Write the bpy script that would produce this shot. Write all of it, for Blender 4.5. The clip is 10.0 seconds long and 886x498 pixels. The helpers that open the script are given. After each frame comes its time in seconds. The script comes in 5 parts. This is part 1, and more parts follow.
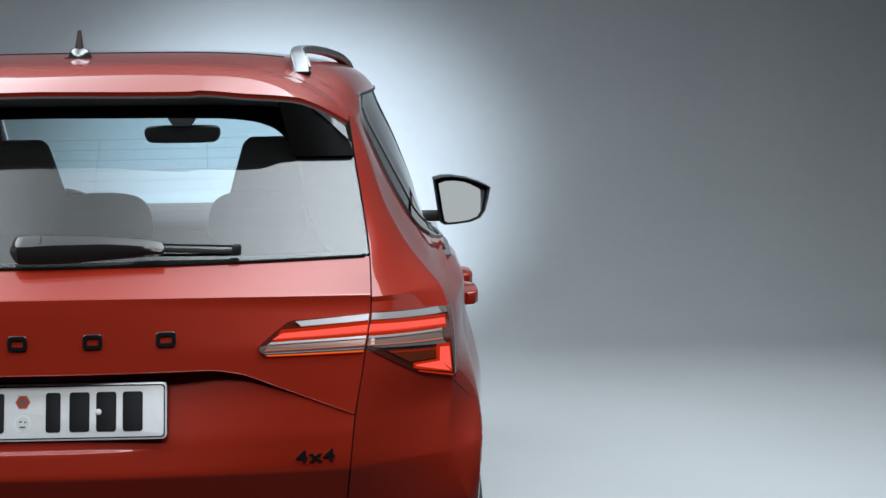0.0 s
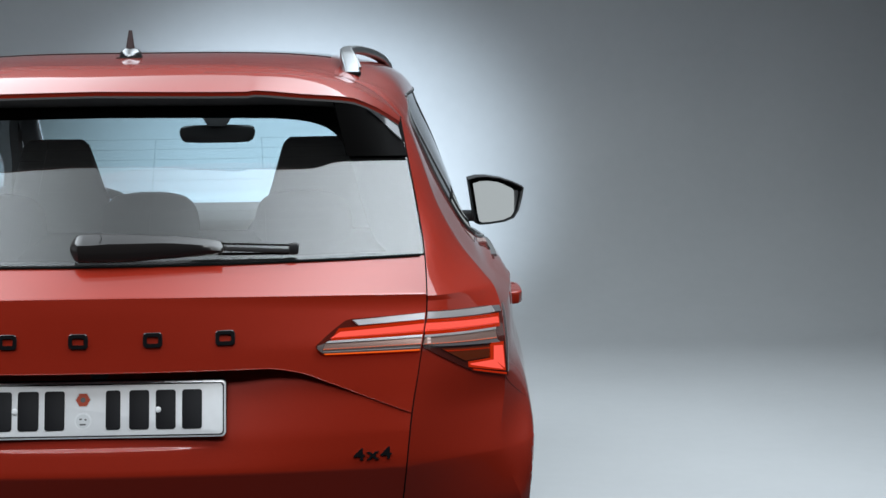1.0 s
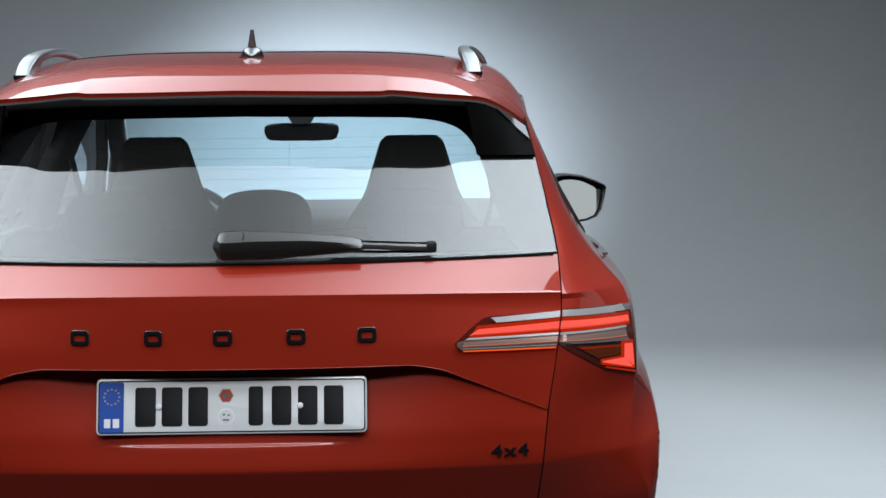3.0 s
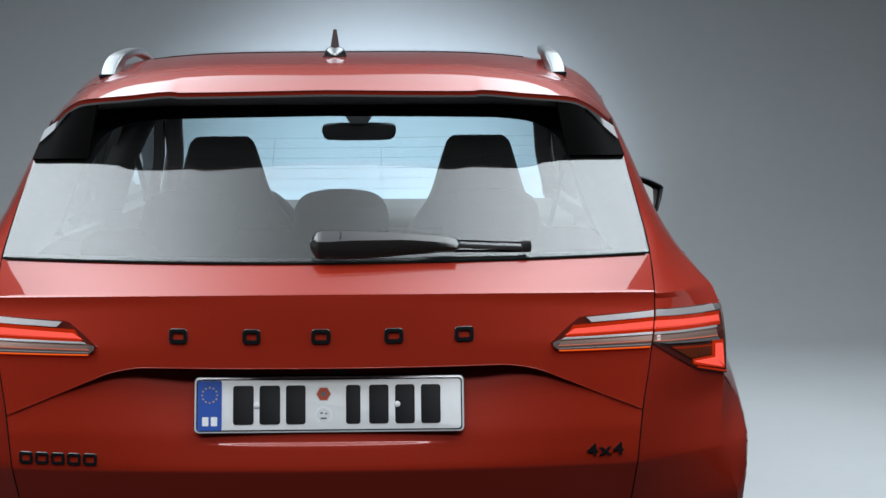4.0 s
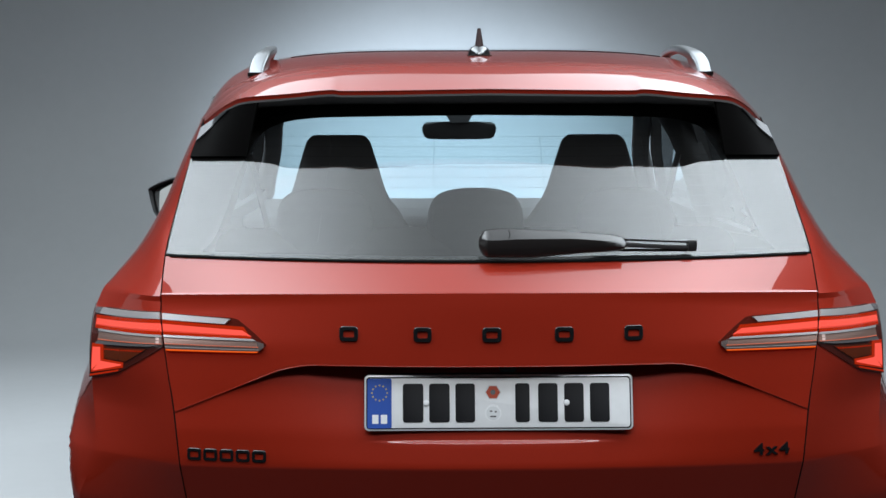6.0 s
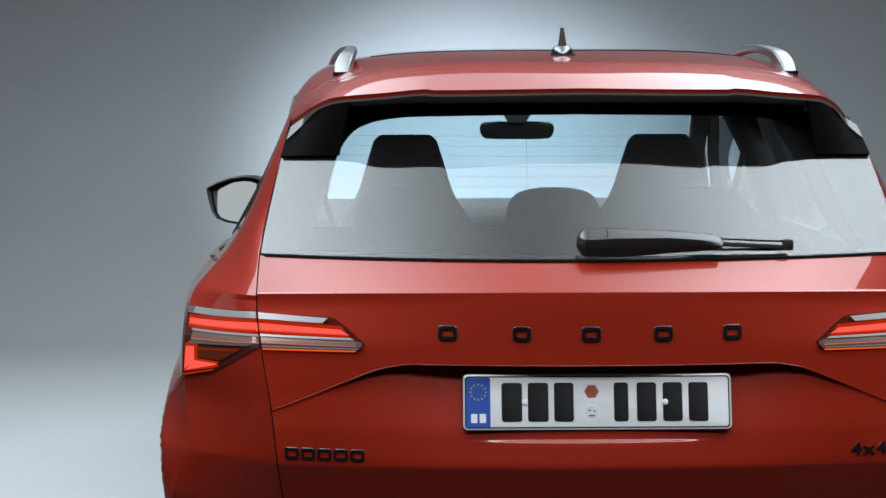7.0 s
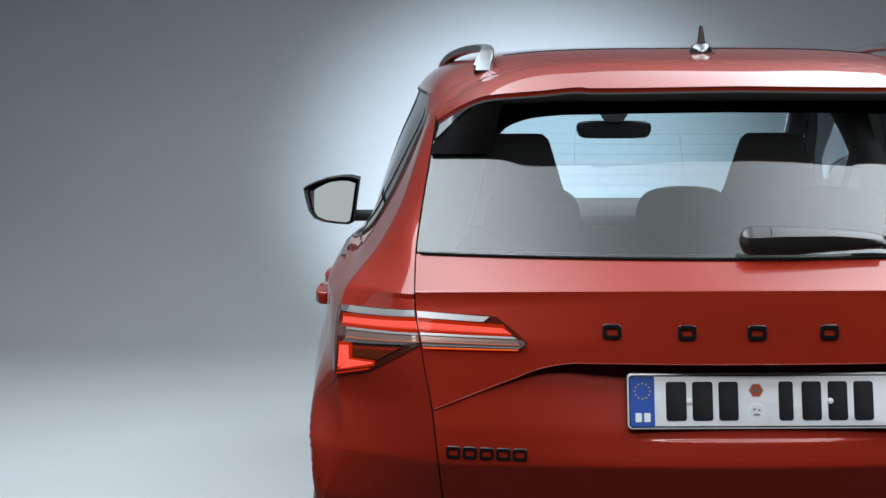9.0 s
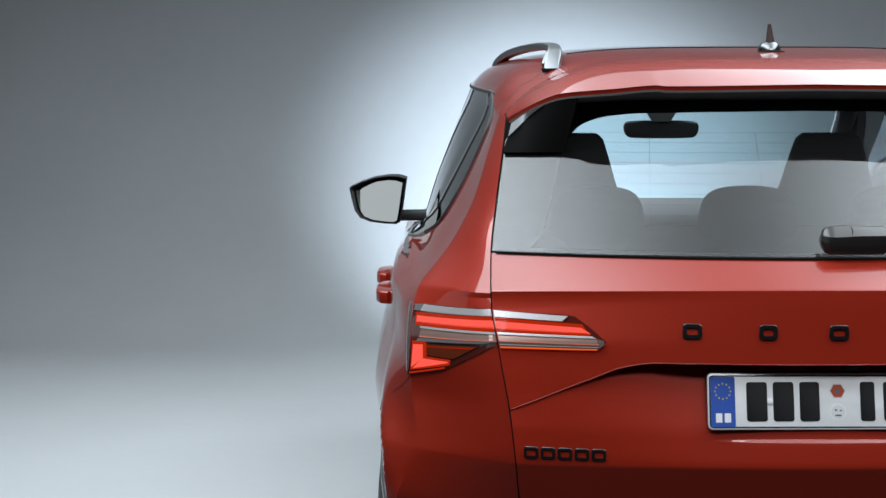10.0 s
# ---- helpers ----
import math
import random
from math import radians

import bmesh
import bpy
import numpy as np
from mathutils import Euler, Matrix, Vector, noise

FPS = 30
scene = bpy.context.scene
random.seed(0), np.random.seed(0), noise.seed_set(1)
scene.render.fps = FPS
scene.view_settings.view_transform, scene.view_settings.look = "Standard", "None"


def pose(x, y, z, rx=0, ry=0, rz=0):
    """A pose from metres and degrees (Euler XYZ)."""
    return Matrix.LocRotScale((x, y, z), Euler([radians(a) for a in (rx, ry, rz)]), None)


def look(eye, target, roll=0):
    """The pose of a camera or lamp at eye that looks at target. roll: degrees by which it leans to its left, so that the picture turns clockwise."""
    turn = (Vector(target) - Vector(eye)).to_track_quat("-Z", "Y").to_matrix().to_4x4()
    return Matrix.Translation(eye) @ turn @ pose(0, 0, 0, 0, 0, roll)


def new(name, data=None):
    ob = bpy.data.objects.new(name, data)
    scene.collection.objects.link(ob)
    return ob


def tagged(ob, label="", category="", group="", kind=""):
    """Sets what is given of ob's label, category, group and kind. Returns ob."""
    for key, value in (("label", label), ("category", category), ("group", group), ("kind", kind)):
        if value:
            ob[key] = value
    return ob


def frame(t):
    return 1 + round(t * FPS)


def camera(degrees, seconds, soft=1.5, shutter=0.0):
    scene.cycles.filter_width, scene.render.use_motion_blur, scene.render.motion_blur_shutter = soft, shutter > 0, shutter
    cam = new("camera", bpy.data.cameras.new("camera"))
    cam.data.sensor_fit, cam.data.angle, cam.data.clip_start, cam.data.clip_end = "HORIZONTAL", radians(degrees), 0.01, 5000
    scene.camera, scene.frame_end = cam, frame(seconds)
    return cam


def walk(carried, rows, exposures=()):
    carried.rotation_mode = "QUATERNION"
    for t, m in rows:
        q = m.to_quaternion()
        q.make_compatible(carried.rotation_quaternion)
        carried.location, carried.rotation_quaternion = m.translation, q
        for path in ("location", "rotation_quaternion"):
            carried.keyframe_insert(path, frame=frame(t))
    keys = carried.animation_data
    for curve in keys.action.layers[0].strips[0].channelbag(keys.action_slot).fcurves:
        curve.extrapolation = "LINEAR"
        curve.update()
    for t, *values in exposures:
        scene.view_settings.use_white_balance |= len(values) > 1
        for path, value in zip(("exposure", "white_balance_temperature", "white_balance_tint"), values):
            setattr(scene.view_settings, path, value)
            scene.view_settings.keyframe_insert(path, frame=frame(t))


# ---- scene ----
cam = camera(27.931, 10.0)
# seconds, eye, target, roll
PATH = [
    (0.0, (0.6842, -3.3346, 1.5745), (0.7772, -0.3526, 1.2593), -0.777),
    (0.5, (0.6330, -3.3474, 1.5770), (0.7232, -0.3653, 1.2618), -0.692),
    (1.0, (0.5815, -3.3533, 1.5764), (0.6690, -0.3711, 1.2618), -0.665),
    (1.5, (0.5351, -3.3634, 1.5794), (0.6191, -0.3813, 1.2628), -0.667),
    (2.0, (0.4802, -3.3673, 1.5798), (0.5607, -0.3851, 1.2628), -0.706),
    (2.5, (0.4134, -3.3751, 1.5835), (0.4903, -0.3931, 1.2649), -0.572),
    (4.0, (0.1578, -3.3863, 1.5843), (0.2205, -0.4039, 1.2664), -0.340),
    (4.5, (0.0743, -3.3877, 1.5852), (0.1297, -0.4051, 1.2672), -0.311),
    (5.0, (-0.0075, -3.3826, 1.5835), (0.0447, -0.4000, 1.2656), -0.191),
    (5.5, (-0.0714, -3.3875, 1.5850), (-0.0214, -0.4049, 1.2662), -0.141),
    (7.0, (-0.3272, -3.3861, 1.5828), (-0.2887, -0.4032, 1.2650), -0.149),
    (7.5, (-0.4074, -3.3807, 1.5808), (-0.3736, -0.3976, 1.2641), -0.136),
    (8.0, (-0.4906, -3.3752, 1.5787), (-0.4604, -0.3920, 1.2623), -0.148),
    (8.5, (-0.5555, -3.3718, 1.5780), (-0.5308, -0.3887, 1.2616), -0.170),
    (9.0, (-0.6176, -3.3709, 1.5771), (-0.5978, -0.3876, 1.2612), -0.193),
    (9.5, (-0.6808, -3.3591, 1.5728), (-0.6650, -0.3756, 1.2588), -0.159),
    (10.0, (-0.7578, -3.3471, 1.5697), (-0.7460, -0.3635, 1.2564), -0.108),
]
walk(cam, [(t, look(eye, target, roll)) for t, eye, target, roll in PATH])

# ---- world and light ----
ZP = 0.925          # height of the number plate's middle above the floor
world = bpy.data.worlds.new("world")
scene.world = world
world.use_nodes = True
world.node_tree.nodes["Background"].inputs[0].default_value = (0.62, 0.72, 0.85, 1)
world.node_tree.nodes["Background"].inputs[1].default_value = 0.02
scene.view_settings.exposure = 0.28
SOFTBOX = 405.0
BOX_X, BOX_Y, BOX_Z, BOX_SPREAD = -0.15, (-1.7, 4.9), 3.7, 155.0
HALO = 950.0
REAR_FILL = 54.0
SIDE_FILL = 9.0


# ---- materials ----
def mat(name, col, rough=0.5, metal=0.0, coat=0.0, vary=0.0, size=30.0, bump=0.0, bump_size=200.0, emit=0.0, spec=0.5):
    m = bpy.data.materials.new(name)
    m.use_nodes = True
    nt = m.node_tree
    b = nt.nodes["Principled BSDF"]
    b.inputs["Base Color"].default_value = (*col, 1)
    b.inputs["Roughness"].default_value = rough
    b.inputs["Metallic"].default_value = metal
    b.inputs["Coat Weight"].default_value = coat
    b.inputs["Coat Roughness"].default_value = 0.02
    b.inputs["Specular IOR Level"].default_value = spec
    tc = nt.nodes.new("ShaderNodeTexCoord")
    if vary:
        n = nt.nodes.new("ShaderNodeTexNoise")
        n.inputs["Scale"].default_value = size
        n.inputs["Detail"].default_value = 6
        nt.links.new(tc.outputs["Object"], n.inputs["Vector"])
        r = nt.nodes.new("ShaderNodeMapRange")
        r.inputs["From Min"].default_value, r.inputs["From Max"].default_value = 0.3, 0.7
        r.inputs["To Min"].default_value, r.inputs["To Max"].default_value = 1 - vary, 1 + vary
        nt.links.new(n.outputs["Fac"], r.inputs["Value"])
        h = nt.nodes.new("ShaderNodeHueSaturation")
        h.inputs["Color"].default_value = (*col, 1)
        nt.links.new(r.outputs[0], h.inputs["Value"])
        nt.links.new(h.outputs[0], b.inputs["Base Color"])
        r2 = nt.nodes.new("ShaderNodeMapRange")
        r2.inputs["To Min"].default_value, r2.inputs["To Max"].default_value = rough * 0.85, min(1, rough * 1.2)
        nt.links.new(n.outputs["Fac"], r2.inputs["Value"])
        nt.links.new(r2.outputs[0], b.inputs["Roughness"])
    if bump:
        n2 = nt.nodes.new("ShaderNodeTexNoise")
        n2.inputs["Scale"].default_value = bump_size
        n2.inputs["Detail"].default_value = 4
        nt.links.new(tc.outputs["Object"], n2.inputs["Vector"])
        bu = nt.nodes.new("ShaderNodeBump")
        bu.inputs["Strength"].default_value = bump
        bu.inputs["Distance"].default_value = 0.002
        nt.links.new(n2.outputs["Fac"], bu.inputs["Height"])
        nt.links.new(bu.outputs[0], b.inputs["Normal"])
    if emit:
        b.inputs["Emission Color"].default_value = (*col, 1)
        b.inputs["Emission Strength"].default_value = emit
    return m


def glass(name, tint, gloss=1.0, rough=0.0, veil=0.0):
    """A clear pane: tinted see-through with a mirror gloss that grows at grazing angles and a pale veil that lifts its
    blacks.
    """
    m = bpy.data.materials.new(name)
    m.use_nodes = True
    nt = m.node_tree
    nt.nodes.remove(nt.nodes["Principled BSDF"])
    tr = nt.nodes.new("ShaderNodeBsdfTransparent")
    tr.inputs[0].default_value = (*tint, 1)
    gl = nt.nodes.new("ShaderNodeBsdfGlossy")
    gl.inputs["Roughness"].default_value = rough
    lw = nt.nodes.new("ShaderNodeLayerWeight")
    lw.inputs["Blend"].default_value = 0.5
    po = nt.nodes.new("ShaderNodeMath")
    po.operation = "POWER"
    po.inputs[1].default_value = 5.0
    nt.links.new(lw.outputs["Facing"], po.inputs[0])
    mu = nt.nodes.new("ShaderNodeMath")
    mu.operation = "MULTIPLY_ADD"
    mu.use_clamp = True
    mu.inputs[1].default_value = 0.92
    mu.inputs[2].default_value = 0.08 * gloss
    mx = nt.nodes.new("ShaderNodeMixShader")
    nt.links.new(po.outputs[0], mu.inputs[0])
    nt.links.new(mu.outputs[0], mx.inputs[0])
    nt.links.new(tr.outputs[0], mx.inputs[1])
    nt.links.new(gl.outputs[0], mx.inputs[2])
    # veiling light over dark glass, mixed in as a faint pale diffuse
    veil_mix = nt.nodes.new("ShaderNodeMixShader")
    veil_mix.inputs[0].default_value = veil
    df = nt.nodes.new("ShaderNodeBsdfDiffuse")
    df.inputs[0].default_value = (0.75, 0.71, 0.69, 1)
    nt.links.new(mx.outputs[0], veil_mix.inputs[1])
    nt.links.new(df.outputs[0], veil_mix.inputs[2])
    nt.links.new((veil_mix if veil else mx).outputs[0], nt.nodes["Material Output"].inputs[0])
    return m


def glow(name, col, strength):
    m = bpy.data.materials.new(name)
    m.use_nodes = True
    nt = m.node_tree
    e = nt.nodes.new("ShaderNodeEmission")
    e.inputs[0].default_value = (*col, 1)
    e.inputs[1].default_value = strength
    nt.links.new(e.outputs[0], nt.nodes["Material Output"].inputs[0])
    return m


def paint_red():
    """Metallic orange-red car paint: fine flakes under a clear coat."""
    m = mat("red_paint", (0.30, 0.016, 0.008), 0.42, 0.12, 1.0)
    nt = m.node_tree
    b = nt.nodes["Principled BSDF"]
    b.inputs["Coat IOR"].default_value = 1.5
    b.inputs["Specular IOR Level"].default_value = 0.2
    tc = nt.nodes.new("ShaderNodeTexCoord")
    v = nt.nodes.new("ShaderNodeTexVoronoi")
    v.inputs["Scale"].default_value = 2500
    nt.links.new(tc.outputs["Object"], v.inputs["Vector"])
    r = nt.nodes.new("ShaderNodeValToRGB")
    r.color_ramp.elements[0].color = (0.235, 0.013, 0.0045, 1)
    r.color_ramp.elements[1].color = (0.335, 0.020, 0.006, 1)
    nt.links.new(v.outputs["Color"], r.inputs[0])
    nt.links.new(r.outputs[0], b.inputs["Base Color"])
    return m


def cove_paint():
    """Matt grey-white studio paint with faint roller marks and scuffs."""
    m = mat("studio_paint", (0.56, 0.58, 0.60), 0.55)
    nt = m.node_tree
    b = nt.nodes["Principled BSDF"]
    tc = nt.nodes.new("ShaderNodeTexCoord")
    n1 = nt.nodes.new("ShaderNodeTexNoise")
    n1.inputs["Scale"].default_value = 0.9
    n1.inputs["Detail"].default_value = 8
    n2 = nt.nodes.new("ShaderNodeTexNoise")
    n2.inputs["Scale"].default_value = 14
    n2.inputs["Detail"].default_value = 6
    for n in (n1, n2):
        nt.links.new(tc.outputs["Object"], n.inputs["Vector"])
    mx = nt.nodes.new("ShaderNodeMath")
    mx.operation = "MULTIPLY_ADD"
    mx.inputs[1].default_value = 0.35
    nt.links.new(n2.outputs["Fac"], mx.inputs[0])
    nt.links.new(n1.outputs["Fac"], mx.inputs[2])
    r = nt.nodes.new("ShaderNodeValToRGB")
    r.color_ramp.elements[0].position, r.color_ramp.elements[1].position = 0.35, 1.0
    r.color_ramp.elements[0].color = (0.39, 0.402, 0.411, 1)
    r.color_ramp.elements[1].color = (0.44, 0.452, 0.461, 1)
    nt.links.new(mx.outputs[0], r.inputs[0])
    nt.links.new(r.outputs[0], b.inputs["Base Color"])
    return m


RED = paint_red()
COVE = cove_paint()
TRIM = mat("interior_trim", (0.060, 0.060, 0.062), 0.85, vary=0.12, size=8)
CLOTH = mat("seat_cloth", (0.15, 0.15, 0.155), 0.95, vary=0.12, size=10)
BLACK = mat("black_plastic", (0.020, 0.020, 0.021), 0.35, vary=0.1, size=50)
GLOSSB = mat("gloss_black", (0.006, 0.006, 0.007), 0.08, coat=1.0)
GRAIN = mat("grained_plastic", (0.02, 0.02, 0.021), 0.6, vary=0.15, size=80, bump=0.3, bump_size=700)
SEAL = mat("rubber_seal", (0.008, 0.008, 0.008), 0.7, spec=0.05)
SATIN = mat("satin_grey_trim", (0.30, 0.31, 0.32), 0.35, 0.9)
MIRROR = mat("mirror_glass", (0.86, 0.88, 0.88), 0.01, 1.0)
GLASS_REAR = glass("tinted_rear_glass", (0.80, 0.86, 0.88), 1.25, 0.0, 0.006)
GLASS_SIDE = glass("tinted_side_glass", (0.30, 0.32, 0.33), 1.2)
GLASS_DARK = glass("privacy_glass", (0.07, 0.075, 0.08), 1.2)
GLASS_FRONT = glass("windscreen_glass", (0.64, 0.79, 0.82), 1.0)
LENS = glass("lamp_lens", (0.97, 0.95, 0.95), 0.15)
LAMP_RED = glow("lamp_red_glow", (1.0, 0.105, 0.075), 0.95)
LAMP_RIM = glow("lamp_dark_red_glow", (0.42, 0.022, 0.004), 0.8)
LAMP_EDGE = glow("lamp_orange_glow", (1.0, 0.13, 0.012), 0.75)
LAMP_BLADE = mat("lamp_bright_blade", (0.54, 0.525, 0.53), 0.36, 0.5)
LAMP_DEEP = mat("lamp_deep_red", (0.075, 0.010, 0.006), 0.15, coat=1.0)
LAMP_SILVER = mat("lamp_silver", (0.40, 0.26, 0.22), 0.36, 0.6)
LAMP_CLEAR = mat("lamp_clear_skirt", (0.24, 0.19, 0.18), 0.22, 0.5, coat=0.6)
LAMP_DASH = glow("lamp_pink_dashes", (1.0, 0.24, 0.13), 0.75)
TYRE = mat("tyre_rubber", (0.02, 0.02, 0.02), 0.8, vary=0.2, size=40, bump=0.3)
RIM = mat("alloy_rim", (0.35, 0.36, 0.37), 0.3, 1.0)
PLATE_WHITE = mat("plate_white", (0.74, 0.75, 0.77), 0.4, vary=0.03, size=40)
PLATE_BLUE = mat("plate_blue", (0.02, 0.075, 0.36), 0.35)
PLATE_BLACK = mat("plate_black", (0.012, 0.012, 0.014), 0.6, spec=0.2)
GOLD = mat("star_gold", (0.55, 0.40, 0.06), 0.4)
STICKER = mat("sticker_orange", (0.42, 0.06, 0.025), 0.4)
STICKER_W = mat("sticker_white", (0.80, 0.82, 0.84), 0.25, 0.2)


# ---- building helpers ----
def part(name, bm, material, parent=None, label="", sharp=35, inner=None, thick=0.0, bevel=0.0):
    """Links a bmesh, or (verts, faces), as one mesh object under its thing."""
    me = bpy.data.meshes.new(name)
    if isinstance(bm, tuple):
        me.from_pydata([tuple(v) for v in bm[0]], [], bm[1])
        b2 = bmesh.new()
        b2.from_mesh(me)
        bmesh.ops.remove_doubles(b2, verts=b2.verts, dist=1e-6)
        bmesh.ops.recalc_face_normals(b2, faces=b2.faces)
        b2.to_mesh(me)
        b2.free()
    else:
        bmesh.ops.recalc_face_normals(bm, faces=bm.faces)
        bm.to_mesh(me)
        bm.free()
    me.materials.append(material)
    if inner:
        me.materials.append(inner)
    for p in me.polygons:
        p.use_smooth = True
    me.set_sharp_from_angle(angle=radians(sharp))
    ob = new(name, me)
    if parent:
        ob.parent = parent
        top = parent
        while top.parent:
            top = top.parent
        ob.matrix_parent_inverse = Matrix.Translation(-Vector(top.location)) if parent == top else Matrix()
    if bevel:
        md = ob.modifiers.new("bevel", "BEVEL")
        md.width, md.segments, md.limit_method, md.angle_limit = bevel, 3, "ANGLE", radians(40)
    if thick:
        md = ob.modifiers.new("thickness", "SOLIDIFY")
        md.thickness, md.offset = thick, -1
        if inner:
            md.material_offset = 1
            md.material_offset_rim = 0
    if label:
        ob["label"] = label
    return ob


def sheet(fn, us, vs, flip=False):
    """A grid of points fn(u, v), as verts and faces."""
    vt = [Vector(fn(u, v)) for v in vs for u in us]
    n = len(us)
    fc = []
    for j in range(len(vs) - 1):
        for i in range(n - 1):
            q = (j * n + i, j * n + i + 1, (j + 1) * n + i + 1, (j + 1) * n + i)
            fc.append(q[::-1] if flip else q)
    return vt, fc


def joined(*meshes):
    vt, fc = [], []
    for v, f in meshes:
        k = len(vt)
        vt += list(v)
        fc += [tuple(i + k for i in q) for q in f]
    return vt, fc


def oriented(m, toward):
    """Turns the faces so that the sheet's front looks along the given direction."""
    vt, fc = m
    d = Vector(toward)
    s = 0.0
    for q in fc:
        s += (Vector(vt[q[1]]) - Vector(vt[q[0]])).cross(Vector(vt[q[2]]) - Vector(vt[q[0]])).dot(d)
    return m if s >= 0 else (vt, [q[::-1] for q in fc])


def raw_part(name, m, material, parent, label="", sharp=35, inner=None, thick=0.0):
    """Links a sheet, keeping its face directions; thick gives it an inner skin and a rim."""
    me = bpy.data.meshes.new(name)
    me.from_pydata([tuple(v) for v in m[0]], [], m[1])
    bm = bmesh.new()
    bm.from_mesh(me)
    bmesh.ops.remove_doubles(bm, verts=bm.verts, dist=1e-6)
    if thick:
        bm.normal_update()
        outer = bm.verts[:]
        inside = {v: bm.verts.new(v.co - v.normal * thick) for v in outer}
        k = 1 if inner else 0
        rims = [(e, e.link_loops[0].vert, e.link_loops[0].link_loop_next.vert) for e in bm.edges if len(e.link_loops) == 1]
        for f in bm.faces[:]:
            bm.faces.new([inside[v] for v in reversed(f.verts)]).material_index = k
        for e, a, b in rims:
            bm.faces.new((b, a, inside[a], inside[b])).material_index = k
    bm.to_mesh(me)
    bm.free()
    me.materials.append(material)
    if inner:
        me.materials.append(inner)
    for p in me.polygons:
        p.use_smooth = True
    me.set_sharp_from_angle(angle=radians(sharp))
    ob = new(name, me)
    ob.parent = parent
    if not parent.parent:
        ob.matrix_parent_inverse = Matrix.Translation(-Vector(parent.location))
    if label:
        ob["label"] = label
    return ob


def lin(a, b, n):
    return [a + (b - a) * i / n for i in range(n + 1)]


def curve_of(*pairs):
    """A smooth monotone function through (t, value) pairs (Fritsch-Carlson)."""
    t = [p[0] for p in pairs]
    v = [p[1] for p in pairs]
    n = len(t)
    d = [(v[i + 1] - v[i]) / (t[i + 1] - t[i]) for i in range(n - 1)]
    m = [d[0]] + [0 if d[i - 1] * d[i] <= 0 else 2 * d[i - 1] * d[i] / (d[i - 1] + d[i]) for i in range(1, n - 1)] + [d[-1]]

    def f(x):
        if x <= t[0]:
            return v[0]
        if x >= t[-1]:
            return v[-1]
        i = 0
        while x > t[i + 1]:
            i += 1
        h = t[i + 1] - t[i]
        s = (x - t[i]) / h
        return ((1 + 2 * s) * (1 - s) ** 2 * v[i] + s * (1 - s) ** 2 * h * m[i]
                + s * s * (3 - 2 * s) * v[i + 1] + s * s * (s - 1) * h * m[i + 1])
    return f


def straight(*pairs):
    t = [p[0] for p in pairs]
    v = [p[1] for p in pairs]
    return lambda x: float(np.interp(x, t, v))


def ease(x, a, b):
    s = min(1, max(0, (x - a) / (b - a)))
    return s * s * (3 - 2 * s)


def block(lo, hi, bevel=0.0, segs=2):
    bm = bmesh.new()
    bmesh.ops.create_cube(bm, size=1)
    for v in bm.verts:
        v.co = Vector([lo[i] + (v.co[i] + 0.5) * (hi[i] - lo[i]) for i in range(3)])
    if bevel:
        bmesh.ops.bevel(bm, geom=bm.edges[:], offset=bevel, segments=segs, affect="EDGES", profile=0.5)
    return bm


def sweep(path, ring, closed_ends=True):
    """A tube: ring(i) gives the outline's offsets (side, up) at each point of the path."""
    vt, fc = [], []
    n = len(ring(0))
    for i, p in enumerate(path):
        a, b = path[max(0, i - 1)], path[min(len(path) - 1, i + 1)]
        d = (Vector(b) - Vector(a)).normalized()
        side = d.cross(Vector((0, 0, 1)))
        side = side.normalized() if side.length > 1e-4 else Vector((1, 0, 0))
        up = side.cross(d)
        for s, u in ring(i):
            vt.append(Vector(p) + side * s + up * u)
    for i in range(len(path) - 1):
        for k in range(n):
            fc.append((i * n + k, i * n + (k + 1) % n, (i + 1) * n + (k + 1) % n, (i + 1) * n + k))
    if closed_ends:
        fc.append(tuple(range(n))[::-1])
        fc.append(tuple((len(path) - 1) * n + k for k in range(n)))
    return vt, fc


def rounded(w, h, r, n=4):
    """The outline of a rounded rectangle, w by h."""
    out = []
    for cx, cy, a0 in ((w / 2 - r, h / 2 - r, 0), (-w / 2 + r, h / 2 - r, 90), (-w / 2 + r, -h / 2 + r, 180), (w / 2 - r, -h / 2 + r, 270)):
        for k in range(n + 1):
            a = radians(a0 + 90 * k / n)
            out.append((cx + r * math.cos(a), cy + r * math.sin(a)))
    return out


def slab(outline, place, depth, bevel=0.0):
    """A prism of an outline in (a, b), set by place(a, b, c), c from 0 (back) to depth (front)."""
    n = len(outline)
    vt = [Vector(place(a, b, 0)) for a, b in outline] + [Vector(place(a, b, depth)) for a, b in outline]
    fc = [tuple(range(n))[::-1], tuple(range(n, 2 * n))]
    fc += [(i, (i + 1) % n, n + (i + 1) % n, n + i) for i in range(n)]
    bm = bmesh.new()
    vs = [bm.verts.new(v) for v in vt]
    for q in fc:
        bm.faces.new([vs[i] for i in q])
    bm.verts.ensure_lookup_table()
    if bevel:
        top = [e for e in bm.edges if e.verts[0] in vs[n:] and e.verts[1] in vs[n:]]
        bmesh.ops.bevel(bm, geom=top, offset=bevel, segments=2, affect="EDGES", profile=0.5)
    return bm


